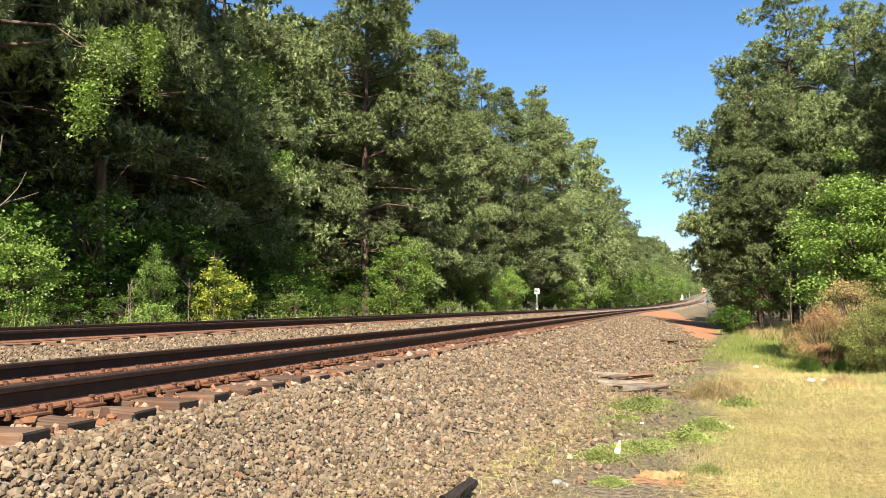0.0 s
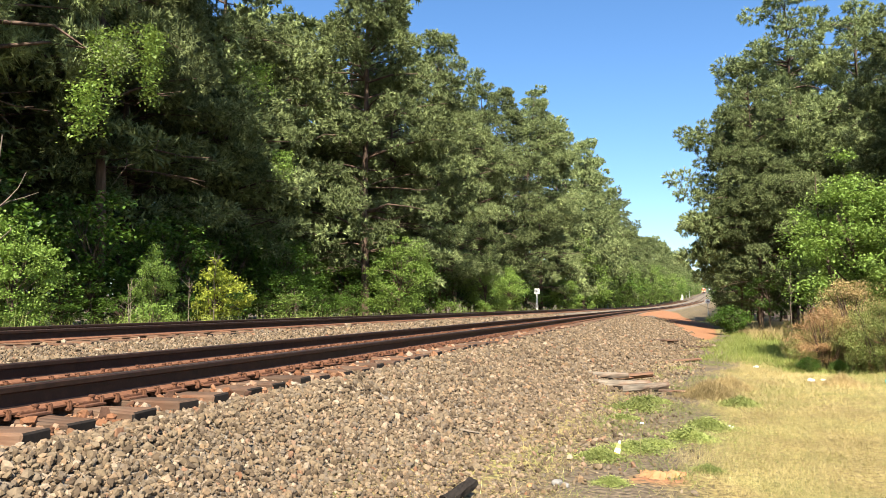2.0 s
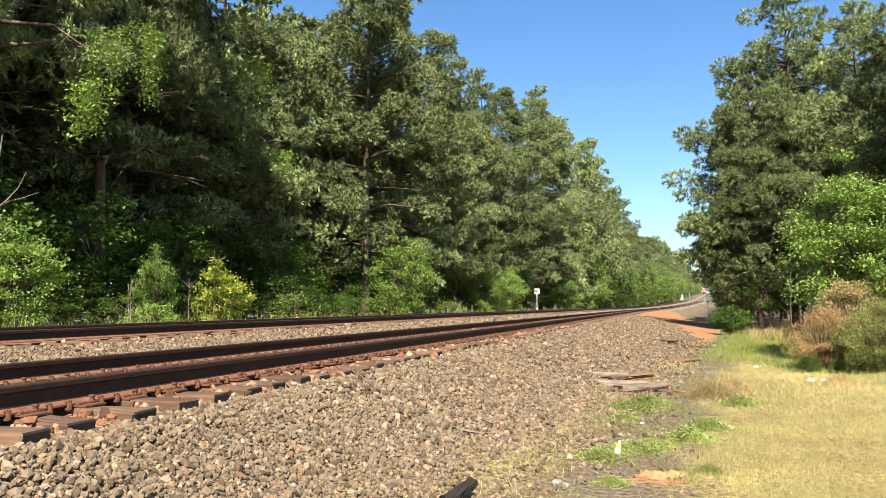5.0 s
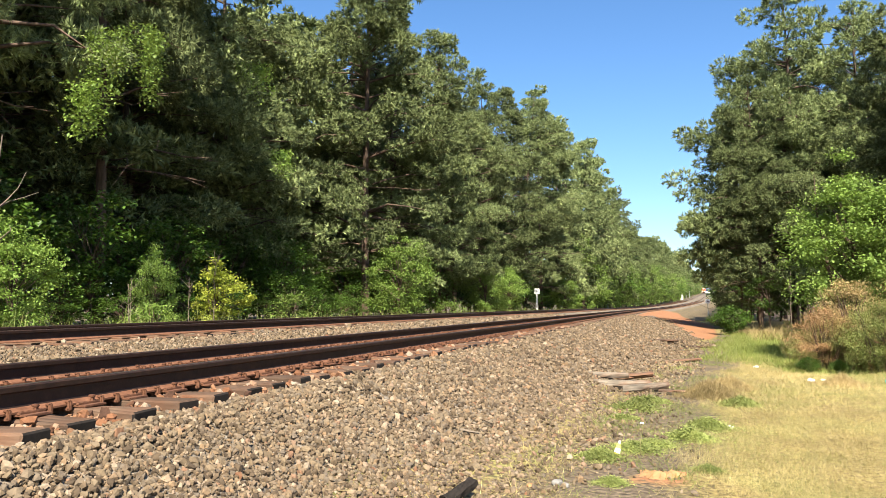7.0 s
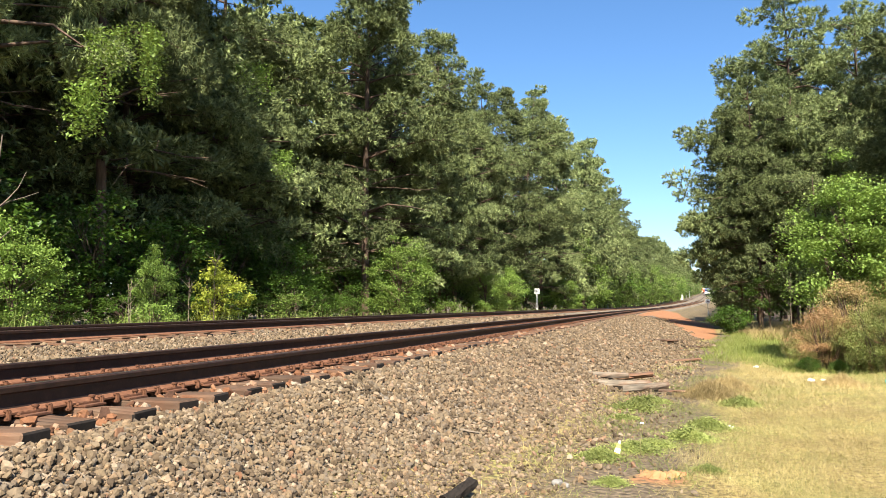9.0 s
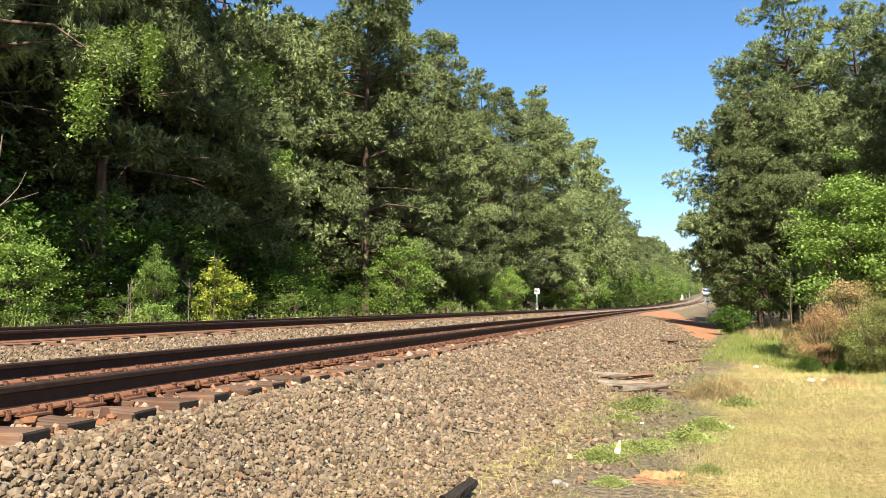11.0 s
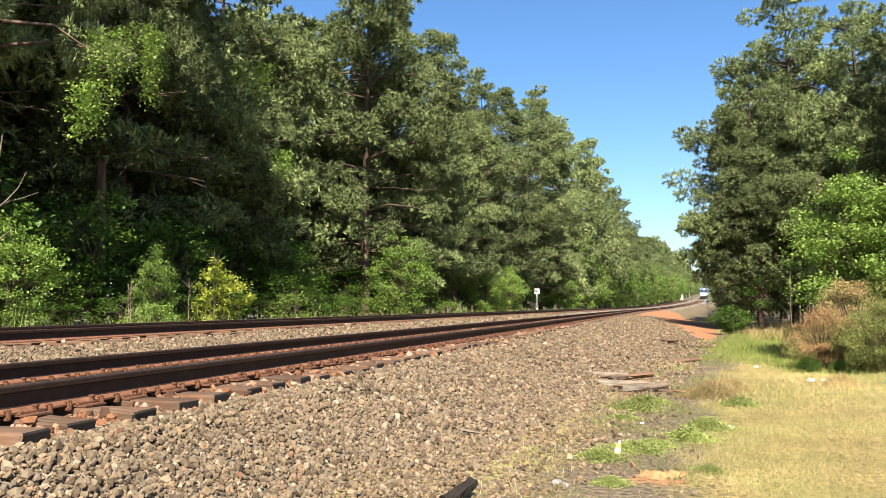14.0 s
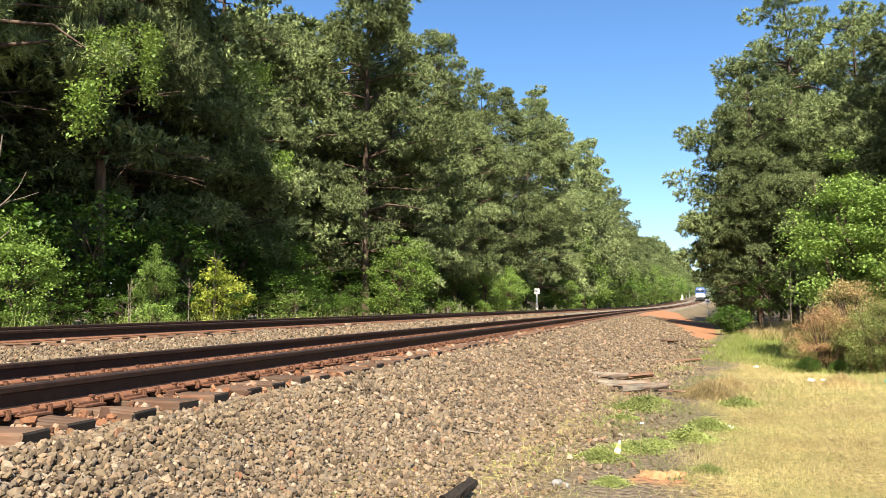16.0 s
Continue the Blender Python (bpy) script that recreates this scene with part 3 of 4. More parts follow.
# ---- woods beside the line ----
NEAR_PINES = [pine_meshes(s, 20.0, r, b, 180, 84, 16, 0.22, 0.0170, 4, 2.6, 0.88) for s, r, b in ((7, 5.6, 0.15), (8, 5.4, 0.30))]
PINES = [pine_meshes(s, 20.0, r, b, 150, 84, 15, 0.24, 0.0235, 4, 2.2, 1.12) for s, r, b in ((1, 5.0, 0.10), (2, 5.2, 0.08), (3, 4.8, 0.11))]
BROAD_PINES = [pine_meshes(s, 20.0, r, 0.10, 260, 80, 15, 0.24, 0.0225, 4, 3.0, 1.15) for s, r in ((4, 6.7), (5, 6.0))]
FAR_PINES = [pine_meshes(s, 20.0, r, b, 115, 36, 11, 0.34, 0.056, 3, 2.5, 1.3, 4) for s, r, b in ((11, 4.6, 0.10), (12, 5.2, 0.05), (13, 4.2, 0.15))]
MID_PINES = [pine_meshes(s, 20.0, r, b, 140, 44, 8, 0.30, 0.055, 4, 2.5, 1.2, 6) for s, r, b in ((18, 4.8, 0.10), (19, 5.2, 0.14))]
FARTHEST = [pine_meshes(s, 20.0, r, 0.05, 65, 20, 9, 0.5, 0.10, 3, 2.4, 1.8, 0) for s, r in ((16, 4.6), (17, 5.2))]
FAR_BROAD = [broad_meshes(s, 14.0, 4.4, 140, 24, 0.42, m, 0.0) for s, m in ((14, M_LEAF), (15, M_LEAF_BRIGHT))]
PINE_LABEL = "tall pine with dark green needle clumps at the wood's edge"
rng_w = random.Random(77)
SWAY = []


def pine(kinds, i, x, y, h, wide=1.0, turn=0, label=PINE_LABEL):
    return plant("pine_tree", kinds[i % len(kinds)], x, y, label, "tree", turn, h / 20.0, "lineside pines", wide=wide)


# front row, then the rows that close the wood behind it
FRONT = [(-18.2, 14.0, 27), (-18.8, 21.5, 27), (-23.5, 20, 22), (-21.5, 26, 21), (-20.8, 32, 22), (-17.2, 41.5, 24.8), (-17.2, 45.5, 21),
         (-15.7, 50.5, 20.8), (-16.4, 57, 20), (-15.8, 63, 20.2), (-15.3, 70, 22.0), (-15.0, 79, 24), (-14.9, 88, 25.6), (-14.3, 98, 25.5), (-13.8, 108, 26), (-13.4, 119, 27)]
for i, (x, y, h) in enumerate(FRONT):
    ob = pine(NEAR_PINES if i < 2 else PINES if y < 90 else FAR_PINES, i, x, y, h, 0.74 if i < 2 else 0.95, i * 67)
    if 5 < y < 60:
        SWAY.append((ob, 0.22, i))
for i in range(17):
    y = 11 + i * 5.6
    pine(MID_PINES if y < 60 else FAR_PINES, i + 1, -23.0 + rng_w.uniform(-1.2, 1.2), y, rng_w.uniform(19, 23), 1.05, rng_w.uniform(0, 360))
# unseen pines added beside and behind the viewer to shade the hollow
for x, y, h in ((-18.2, 6.0, 28), (-19.6, 1.0, 28), (-17.4, -4.5, 28), (-22.5, 7.0, 28), (-18.6, -9.0, 27), (-17.8, 1.5, 28), (-23.5, 12.0, 27)):
    pine(FAR_PINES, int(y) + 20, x, y, h, 0.78, y * 31)
for i in range(8):
    y = 12 + i * 8
    pine(FAR_PINES, i, -29 + rng_w.uniform(-1.5, 1.5), y, rng_w.uniform(20, 24), 1.2, rng_w.uniform(0, 360))
for i in range(40):
    y = 128 + i * 9 + i * i * 0.2
    off = -11.0 + rng_w.uniform(-0.8, 0.5)
    pine(FAR_PINES if y < 230 else FARTHEST, i, float(bend(y)) + TRACK_1 + off, y, rng_w.uniform(20.5, 25) * (1.04 if y < 185 else 0.82), 1.0, rng_w.uniform(0, 360))
    if i % 3 != 1:
        plant("broadleaf_tree", FAR_BROAD[i % 2], float(bend(y)) + TRACK_1 - 9.6, y + 5, "green broadleaf tree among the lineside pines", "tree", rng_w.uniform(0, 360), rng_w.uniform(0.7, 1.05), "far broadleaf trees", wide=0.85)
    if y < 330:
        plant("broadleaf_tree", FAR_BROAD[1], float(bend(y)) + TRACK_1 - 8.8 + rng_w.uniform(-0.5, 0.5), y - 3, "fresh green broadleaf tree in front of the lineside pines", "tree", rng_w.uniform(0, 360), rng_w.uniform(0.55, 0.95), "far broadleaf trees", wide=0.7)
    if i % 2 == 0:
        pine(FARTHEST, i + 1, float(bend(y)) + TRACK_1 + off - 7, y + 4, rng_w.uniform(20, 25), 1.3, rng_w.uniform(0, 360))



def vine(host, x, y, z, width, drop, seed, mat):
    """Leafy vine strands hanging from a tree's limbs."""
    rng = np.random.default_rng(seed)
    pos = []
    for _ in range(9):
        px, py, ln = rng.normal(0, width * 0.4), rng.normal(0, width * 0.4), drop * rng.uniform(0.35, 1.0)
        n = int(95 * ln)
        pos.append(np.stack([px + rng.normal(0, 0.13, n), py + rng.normal(0, 0.13, n), -ln * rng.uniform(0, 1, n) ** 1.3], 1))
    m = host.matrix_basis.inverted() @ pose(x, y, z)
    child("vine", mesh_np("vine", *leaves(rng, np.concatenate(pos), 0.095), mat), host, "bright green leafy vine hanging from the limbs", m)


HOSTS = [o for o in scene.objects if o.name.startswith("pine_tree")]
for n, (x, y, z, w, d) in enumerate(((-13.0, 15.4, 8.2, 1.5, 2.3), (-13.4, 17.0, 8.8, 0.9, 2.0), (-15.2, 25.6, 10.8, 0.7, 1.6), (-15.2, 27.8, 7.8, 0.7, 1.4), (-12.8, 14.2, 6.6, 0.5, 1.5),)):
    host = min(HOSTS, key=lambda o: math.hypot(o.matrix_basis.translation.x - x, o.matrix_basis.translation.y - y))
    vine(host, x, y, z, w, d, 90 + n, M_LEAF_BRIGHT)

# understorey
BROAD = [broad_meshes(s, 5.0, 1.9, 56, 42, 0.155, M_LEAF) for s in (21, 22, 23)]
THIN = [broad_meshes(s, 5.0, 2.0, 60, 26, 0.22, M_LEAF) for s in (24, 25)]
HIGH = broad_meshes(26, 9.0, 3.6, 80, 130, 0.19, M_LEAF, 0.42)
BRIGHT = [broad_meshes(s, 5.0, 1.75, 90, 120, 0.12, M_LEAF_BRIGHT, 0.04) for s in (31, 32)]
YELLOW = [broad_meshes(41, 2.4, 0.85, 80, 60, 0.085, M_LEAF_YELLOW, 0.05, 4)]
SMALL = [broad_meshes(s, 1.6, 0.9, 70, 26, 0.09, M_LEAF_BRIGHT, 0.05, 5) for s in (51, 52)]
for i in range(34):
    y = 9 + i * 3.6
    x = -16.4 + rng_w.uniform(-0.9, 0.9) + 0.02 * max(0, y - 40) - 2.4 * (12 < y < 60)
    plant("understorey_tree", BROAD[i % 3] if y < 48 else THIN[i % 2], x, y, "dark green broadleaf undergrowth below the pines", "tree", rng_w.uniform(0, 360), rng_w.uniform(0.6, 1.15), "undergrowth", wide=1.05)
for i in range(16):
    plant("understorey_tree", BROAD[i % 3], -16.8 + rng_w.uniform(-0.7, 0.5), 10 + i * 2.1, "low dark green shrub at the wood's edge", "tree", rng_w.uniform(0, 360), rng_w.uniform(0.28, 0.5), "undergrowth", wide=1.5)
for i in range(24):
    plant("broadleaf_tree", FAR_BROAD[0], -27.0 - 3.5 * (i % 2) + rng_w.uniform(-1, 1), 10 + i * 3.2, "dark broadleaf tree deep in the wood", "tree", rng_w.uniform(0, 360), rng_w.uniform(0.8, 1.1), "deep wood", wide=1.0)
for i in range(22):
    y = 8 + i * 5.4
    plant("understorey_tree", THIN[i % 2], -26 - (i % 2) * 7, y, "dark green broadleaf undergrowth deep in the wood", "tree", rng_w.uniform(0, 360), rng_w.uniform(0.9, 1.5), "undergrowth", wide=1.6)
for i in range(12):
    plant("understorey_tree", BROAD[i % 3], -21.5 + rng_w.uniform(-1, 1), 12 + i * 2.0, "dark green broadleaf undergrowth deep in the wood", "tree", rng_w.uniform(0, 360), rng_w.uniform(0.6, 1.0), "undergrowth", wide=1.4)
for i in range(34):
    y = 130 + i * 12
    plant("understorey_tree", THIN[i % 2], float(bend(y)) + TRACK_1 - 10.0, y, "green broadleaf undergrowth along the far line", "tree", rng_w.uniform(0, 360), rng_w.uniform(1.0, 2.0), "undergrowth", wide=1.2)

for i in range(7):
    plant("understorey_tree", BROAD[i % 3], -15.3 + rng_w.uniform(-0.3, 0.3), 9.5 + i * 2.2, "low dark green shrub at the wood's edge", "tree", rng_w.uniform(0, 360), rng_w.uniform(0.22, 0.34), "undergrowth", wide=1.6)
BUSHES = [(BRIGHT, 0, -13.2, 36.0, 0.95, 0.95), (BRIGHT, 1, -14.6, 14.0, 0.62, 0.9), (BRIGHT, 0, -14.8, 11.8, 0.6, 1.0), (BRIGHT, 1, -14.2, 18.6, 0.55, 0.6),
          (YELLOW, 0, -13.4, 20.6, 1.0, 1.0), (SMALL, 0, -13.3, 17.3, 0.8, 0.9), (SMALL, 1, -13.4, 25.4, 1.0, 1.1), (BRIGHT, 0, -12.9, 53, 0.9, 1.0), (BRIGHT, 1, -12.7, 60, 0.8, 1.0), (BRIGHT, 1, -14.6, 64, 0.9, 1.1),
          (SMALL, 0, -13.0, 37, 1.0, 1.0), (BRIGHT, 1, -12.6, 110, 2.2, 0.9), (BRIGHT, 0, -12.4, 90, 0.9, 1.2), (SMALL, 0, -13.0, 55, 1.1, 1.3), (SMALL, 1, -13.6, 63, 1.0, 1.5), (SMALL, 0, -12.9, 44, 0.9, 1.2)]
for n, (kinds, i, x, y, sc, wd) in enumerate(BUSHES):
    ob = plant("bush", kinds[i], x, y, "sunlit yellow-green leafy bush beside the track", "bush", x * 37 + y * 11, sc, "sunlit bushes", wide=wd)
    if y < 40:
        SWAY.append((ob, 0.5, n + 3))

# the other side of the line
RIGHT_PINES = [(7.2, 52.1, 22.4, 0.95, 0), (11.4, 53.5, 21.6, 1.0, 1), (11.2, 39.5, 17.2, 0.95, 1), (4.9, 50.5, 16.2, 1.0, 1), (9.4, 56.0, 18.0, 1.0, 0)]
for i, (x, y, h, wd, k) in enumerate(RIGHT_PINES):
    ob = pine(BROAD_PINES, k, x, y, h, wd, x * 50, "large full pine with dense needles beside the line")
    SWAY.append((ob, 0.15, i + 9))
for i in range(24):
    y = 66 + i * 14
    off = (11.5 if y < 130 else 8.0) + rng_w.uniform(0, 1.5)
    pine(FARTHEST, i, float(bend(y)) + off, y, rng_w.uniform(14, 18), 1.2, rng_w.uniform(0, 360))
    plant("understorey_tree", THIN[i % 2], float(bend(y)) + off - 2.5, y, "green broadleaf undergrowth along the far line", "tree", rng_w.uniform(0, 360), 1.4, "undergrowth", wide=1.3)
for x, y, sc, k in ((9.4, 47, 0.6, 2), (5.3, 49.0, 0.7, 1), (12.5, 45, 1.2, 0), (6.6, 66, 0.9, 1), (7.5, 80, 1.1, 0), (9.5, 63, 1.3, 2), (12.0, 62, 1.3, 1)):
    plant("understorey_tree", BROAD[k], x, y, "dark green broadleaf undergrowth below the pines", "tree", x * 90, sc, "undergrowth", wide=1.2)
plant("broadleaf_tree", HIGH, 4.4, 57.5, "green broadleaf tree overhanging the line beside the pines", "tree", 30, 0.92)
for i in range(16):
    y = 870 + 18 * (i % 3)
    plant("broadleaf_tree", FAR_BROAD[0], 12 + i * 4.6, y, "hazy green tree closing the end of the line", "tree", i * 50, rng_w.uniform(1.2, 1.6), "far broadleaf trees")
# the pines from y 70 on are added to throw shade across the line
for x, y in ((15.2, 52), (8.0, 60), (6.8, 70), (7.0, 82), (7.4, 95), (8.6, 110), (10.2, 126)):
    pine(FAR_PINES, int(y), x, y, 19, 0.95, y * 7)
for x, y, sc in ((-17.2, 19.4, 0.95), (-16.8, 22.4, 0.85), (-15.8, 42.6, 1.0), (-15.6, 43.8, 0.9), (-15.6, 48.5, 0.9), (-15.3, 46, 0.7), (-17.6, 32.2, 0.8), (-15.8, 24.5, 0.5)):
    plant("understorey_tree", BROAD[int(y) % 3], x, y, "dark green broadleaf undergrowth below the pines", "tree", x * 90, sc, "undergrowth", wide=1.1)
# tall unseen pines added further to the side to shade the group's foot
pine(FAR_PINES, 0, 10.6, 30.0, 22.5, 0.55, 20, "tall slim pine out of view, added to shade the pine group")
pine(FAR_PINES, 1, 13.4, 28.5, 22.0, 0.85, 90, "tall pine out of view, added to shade the pine group")
pine(FAR_PINES, 2, 12.6, 35.0, 21.0, 0.7, 150, "tall pine out of view, added to shade the pine group")
ROUND = broad_meshes(61, 1.5, 0.95, 150, 34, 0.10, M_LEAF, 0.03, 4)
plant("bush", ROUND, 2.65, 42.5, "round dark green bush at the foot of the embankment", "bush", 0, 1.0)
LEAFY = broad_meshes(71, 7.2, 2.1, 130, 260, 0.105, M_LEAF_BRIGHT, 0.12, 2)
LEAFY_2 = broad_meshes(72, 6.6, 2.4, 130, 250, 0.105, M_LEAF_BRIGHT, 0.06, 3)
for n, (kind, x, y, sc, turn) in enumerate(((LEAFY, 5.0, 24.0, 0.88, 40), (LEAFY, 7.0, 23.5, 0.92, 200), (LEAFY_2, 5.9, 22.4, 0.62, 90), (LEAFY_2, 6.6, 28, 0.7, 10))):
    ob = plant("broadleaf_tree", kind, x, y, "leafy young tree with fresh green foliage moving in wind", "tree", turn, sc, "young trees")
    SWAY.append((ob, 0.9, n))


# ---- lawn, weeds and litter ----
def blades(name, rng, x, y, tall, wide, lean, mat, label, category, lie=0.0):
    """Grass blades, one slim bent strip each, as one mass."""
    n = len(x)
    h = tall * np.exp(rng.normal(0, 0.35, n))
    d = rng.normal(0, lean, (n, 2))
    flat = rng.uniform(0, 1, n) < lie
    base = np.stack([x, y, ground_z(x, y) - 0.01 + flat * 0.03 * rng.uniform(0, 1, n)], 1)
    az = rng.uniform(0, 2 * np.pi, n)
    side = np.stack([np.cos(az), np.sin(az), np.zeros(n)], 1) * (wide * rng.uniform(0.6, 1.3, n))[:, None] * 0.5
    up = np.stack([d[:, 0], d[:, 1], np.ones(n)], 1)
    up[flat] = np.stack([np.cos(az + 1.57), np.sin(az + 1.57), 0.12 + 0 * az], 1)[flat] * 1.4
    mid = base + up * (h * 0.55)[:, None]
    tip = mid + (up * [1.9, 1.9, 0.8]) * (h * 0.5)[:, None]
    v = np.stack([base - side, base + side, tip], 1).reshape(-1, 3)
    f = np.arange(n * 3).reshape(-1, 3)
    return tagged(new(name, mesh_np(name, v, f, mat)), label, category, kind="stuff")


def strewn(rng, n, x0, x1, y0, y1, edge=0.25, patch=0.0):
    x, y = rng.uniform(x0, x1, n), rng.uniform(y0, y1, n)
    toe = np.interp(y, [a for a, _ in TOE], [b for _, b in TOE])
    keep = x > toe + edge + np.abs(rng.normal(0, 0.35, n)) + 0.25 * np.sin(y * 1.3)
    if patch:
        keep &= (np.sin(x * 1.9 + 1.3 * np.sin(y * 0.8)) + np.sin(y * 1.4 + x * 0.7) + rng.normal(0, 0.5, n)) > patch
    keep &= np.hypot((x + 0.17) / 0.33, (y - 7.2) / 0.26) > 1
    return x[keep], y[keep]


rng_g = np.random.default_rng(9)
blades("lawn_grass", rng_g, *strewn(rng_g, 230000, -1.5, 6.0, 3.8, 12, 1.45), 0.046, 0.0046, 0.5, M_STRAW, "dry straw-coloured mown grass with cut stems", "grass", 0.22)
blades("lawn_grass", rng_g, *strewn(rng_g, 120000, -0.5, 9, 12, 25, 1.3), 0.05, 0.008, 0.5, M_STRAW, "dry straw-coloured mown grass further along the lawn", "grass", 0.2)
blades("green_grass", rng_g, *strewn(rng_g, 70000, -1.2, 6, 4.5, 17, 0.05, 0.2), 0.042, 0.005, 0.5, M_GRASS, "green tufts of grass scattered through the lawn", "grass", 0.1)
xg, yg = strewn(rng_g, 60000, 0.6, 8.5, 19.0, 43, 0.4)
kg = (xg < 1.7 + 0.135 * yg + rng_g.normal(0, 0.25, len(xg))) & ((yg > 22.5 + rng_g.normal(0, 0.8, len(yg))) | (xg > 2.4))
blades("tall_grass", rng_g, xg[kg], yg[kg], 0.13, 0.016, 0.32, M_GRASS, "tall fresh green grass below the embankment", "grass")
xg, yg = rng_g.uniform(-13.4, -11.7, 24000), 6 + 94 * rng_g.uniform(0, 1, 24000) ** 1.5
blades("tall_grass", rng_g, xg, yg, 0.34, 0.02, 0.3, M_WEED, "ragged green weeds along the far side of the tracks", "grass")
xg, yg = rng_g.uniform(3.2, 7.5, 2600), rng_g.uniform(36, 45, 2600)
blades("dry_weeds", rng_g, xg, yg, 0.36, 0.018, 0.35, M_LEAF_DRY, "dry reddish brown weed stalks beside a green bush", "weeds")
toe_y = rng_g.uniform(4.2, 20, 15000)
toe_x = np.interp(toe_y, [a for a, _ in TOE], [b for _, b in TOE]) + rng_g.uniform(0.0, 1.8, 15000)
keep_t = np.sin(toe_x * 5.1 + 1.7 * np.sin(toe_y * 2.1)) + np.sin(toe_y * 3.3 - toe_x * 2.0) + rng_g.normal(0, 0.5, 15000) > 0.35
blades("cut_grass", rng_g, toe_x[keep_t], toe_y[keep_t], 0.06, 0.006, 0.7, M_STRAW, "matted dry grass over trackside soil", "grass", 0.7)
toe_y = rng_g.uniform(4.2, 24, 20000)
toe_x = np.interp(toe_y, [a for a, _ in TOE], [b for _, b in TOE]) + rng_g.uniform(0.0, 1.7, 20000)
keep_t = np.sin(toe_x * 4.3 + 2.0 * np.sin(toe_y * 1.7 + 1.0)) + np.sin(toe_y * 2.6 + toe_x * 1.4 + 2.0) + rng_g.normal(0, 0.4, 20000) > 0.9
blades("green_grass", rng_g, toe_x[keep_t], toe_y[keep_t], 0.075, 0.008, 0.5, M_WEED, "green tufts growing on trackside soil", "grass", 0.1)
toe_y = rng_g.uniform(4.2, 22, 9000)
toe_x = np.interp(toe_y, [a for a, _ in TOE], [b for _, b in TOE]) + rng_g.normal(0.1, 0.3, 9000)
blades("cut_grass", rng_g, toe_x, toe_y, 0.07, 0.007, 0.6, M_STRAW, "dried grass clippings over the edge of the stones", "grass", 0.8)


def weed(seed, radius, height, count, mat, leaf):
    rng = np.random.default_rng(seed)
    pos = rng.normal(0, 1, (count, 3)) * [radius * 0.5, radius * 0.5, 0]
    r = np.hypot(pos[:, 0], pos[:, 1]) / radius
    pos[:, 2] = height * np.clip(1.1 - r, 0.1, 1) * rng.uniform(0.1, 1.1, count)
    stems = [(np.array([[0.3 * p[0], 0.3 * p[1], 0], [0.7 * p[0], 0.7 * p[1], p[2] * 0.6], p]), [0.004, 0.003, 0.002]) for p in pos[:: max(1, count // 40)]]
    return (mesh_np("stems", *tubes(stems, 3), M_GRASS), mesh_np("leaf_mass", *(leaves(rng, np.repeat(pos, 2, 0) + rng.normal(0, 0.02, (2 * count, 3)), leaf, -0.1) if mat is not M_LEAF_DRY else needles(rng, pos, np.tile([0, 0, 1.0], (len(pos), 1)), 3, leaf * 2.0, 0.0045, 0.75)), mat))


def put_weed(meshes, x, y, label, turn=0, scale=1.0):
    root = plant("weed", meshes, x, y, label, "weed", turn, scale, "low weeds", 0.0)
    for o in root.children:
        tagged(o, kind="stuff")
    return root


WEED_A, WEED_B, WEED_C = weed(1, 0.40, 0.10, 2200, M_WEED, 0.032), weed(2, 0.36, 0.15, 2000, M_WEED, 0.034), weed(3, 0.45, 0.26, 1300, M_LEAF_DRY, 0.055)
for i, (kind, x, y, sc, lab) in enumerate([
        (WEED_A, -0.62, 11.6, 1.0, "low bright green weed creeping over the stones"), (WEED_A, -0.45, 12.5, 0.9, "low bright green weed creeping over the stones"),
        (WEED_A, -0.72, 10.6, 0.6, "low bright green weed creeping over the stones"),
        (WEED_B, -0.75, 7.8, 0.65, "clump of green weed beside a piece of litter"), (WEED_A, -0.45, 8.4, 0.75, "low yellow-green weed at the ballast edge"),
        (WEED_A, -0.25, 8.8, 0.6, "low yellow-green weed at the ballast edge"), (WEED_B, 0.1, 9.4, 0.8, "clump of green weed in the lawn's edge"), (WEED_B, 0.35, 10.4, 0.8, "clump of green weed in the lawn's edge"),
        (WEED_C, 0.5, 13.5, 1.0, "dry brown weed clump in the lawn's edge"), (WEED_C, 0.85, 14.4, 0.9, "dry brown weed clump in the lawn's edge"), (WEED_C, 2.85, 15.6, 0.8, "dry brown weed clump in the lawn's edge"),
        (WEED_B, 0.9, 12.6, 0.8, "clump of green weed in the lawn's edge"), (WEED_B, -0.55, 6.7, 0.4, "small green weed in trampled soil"), (WEED_B, 0.25, 7.6, 0.4, "small green weed in trampled soil")]):
    put_weed(kind, x, y, lab, i * 71, sc)


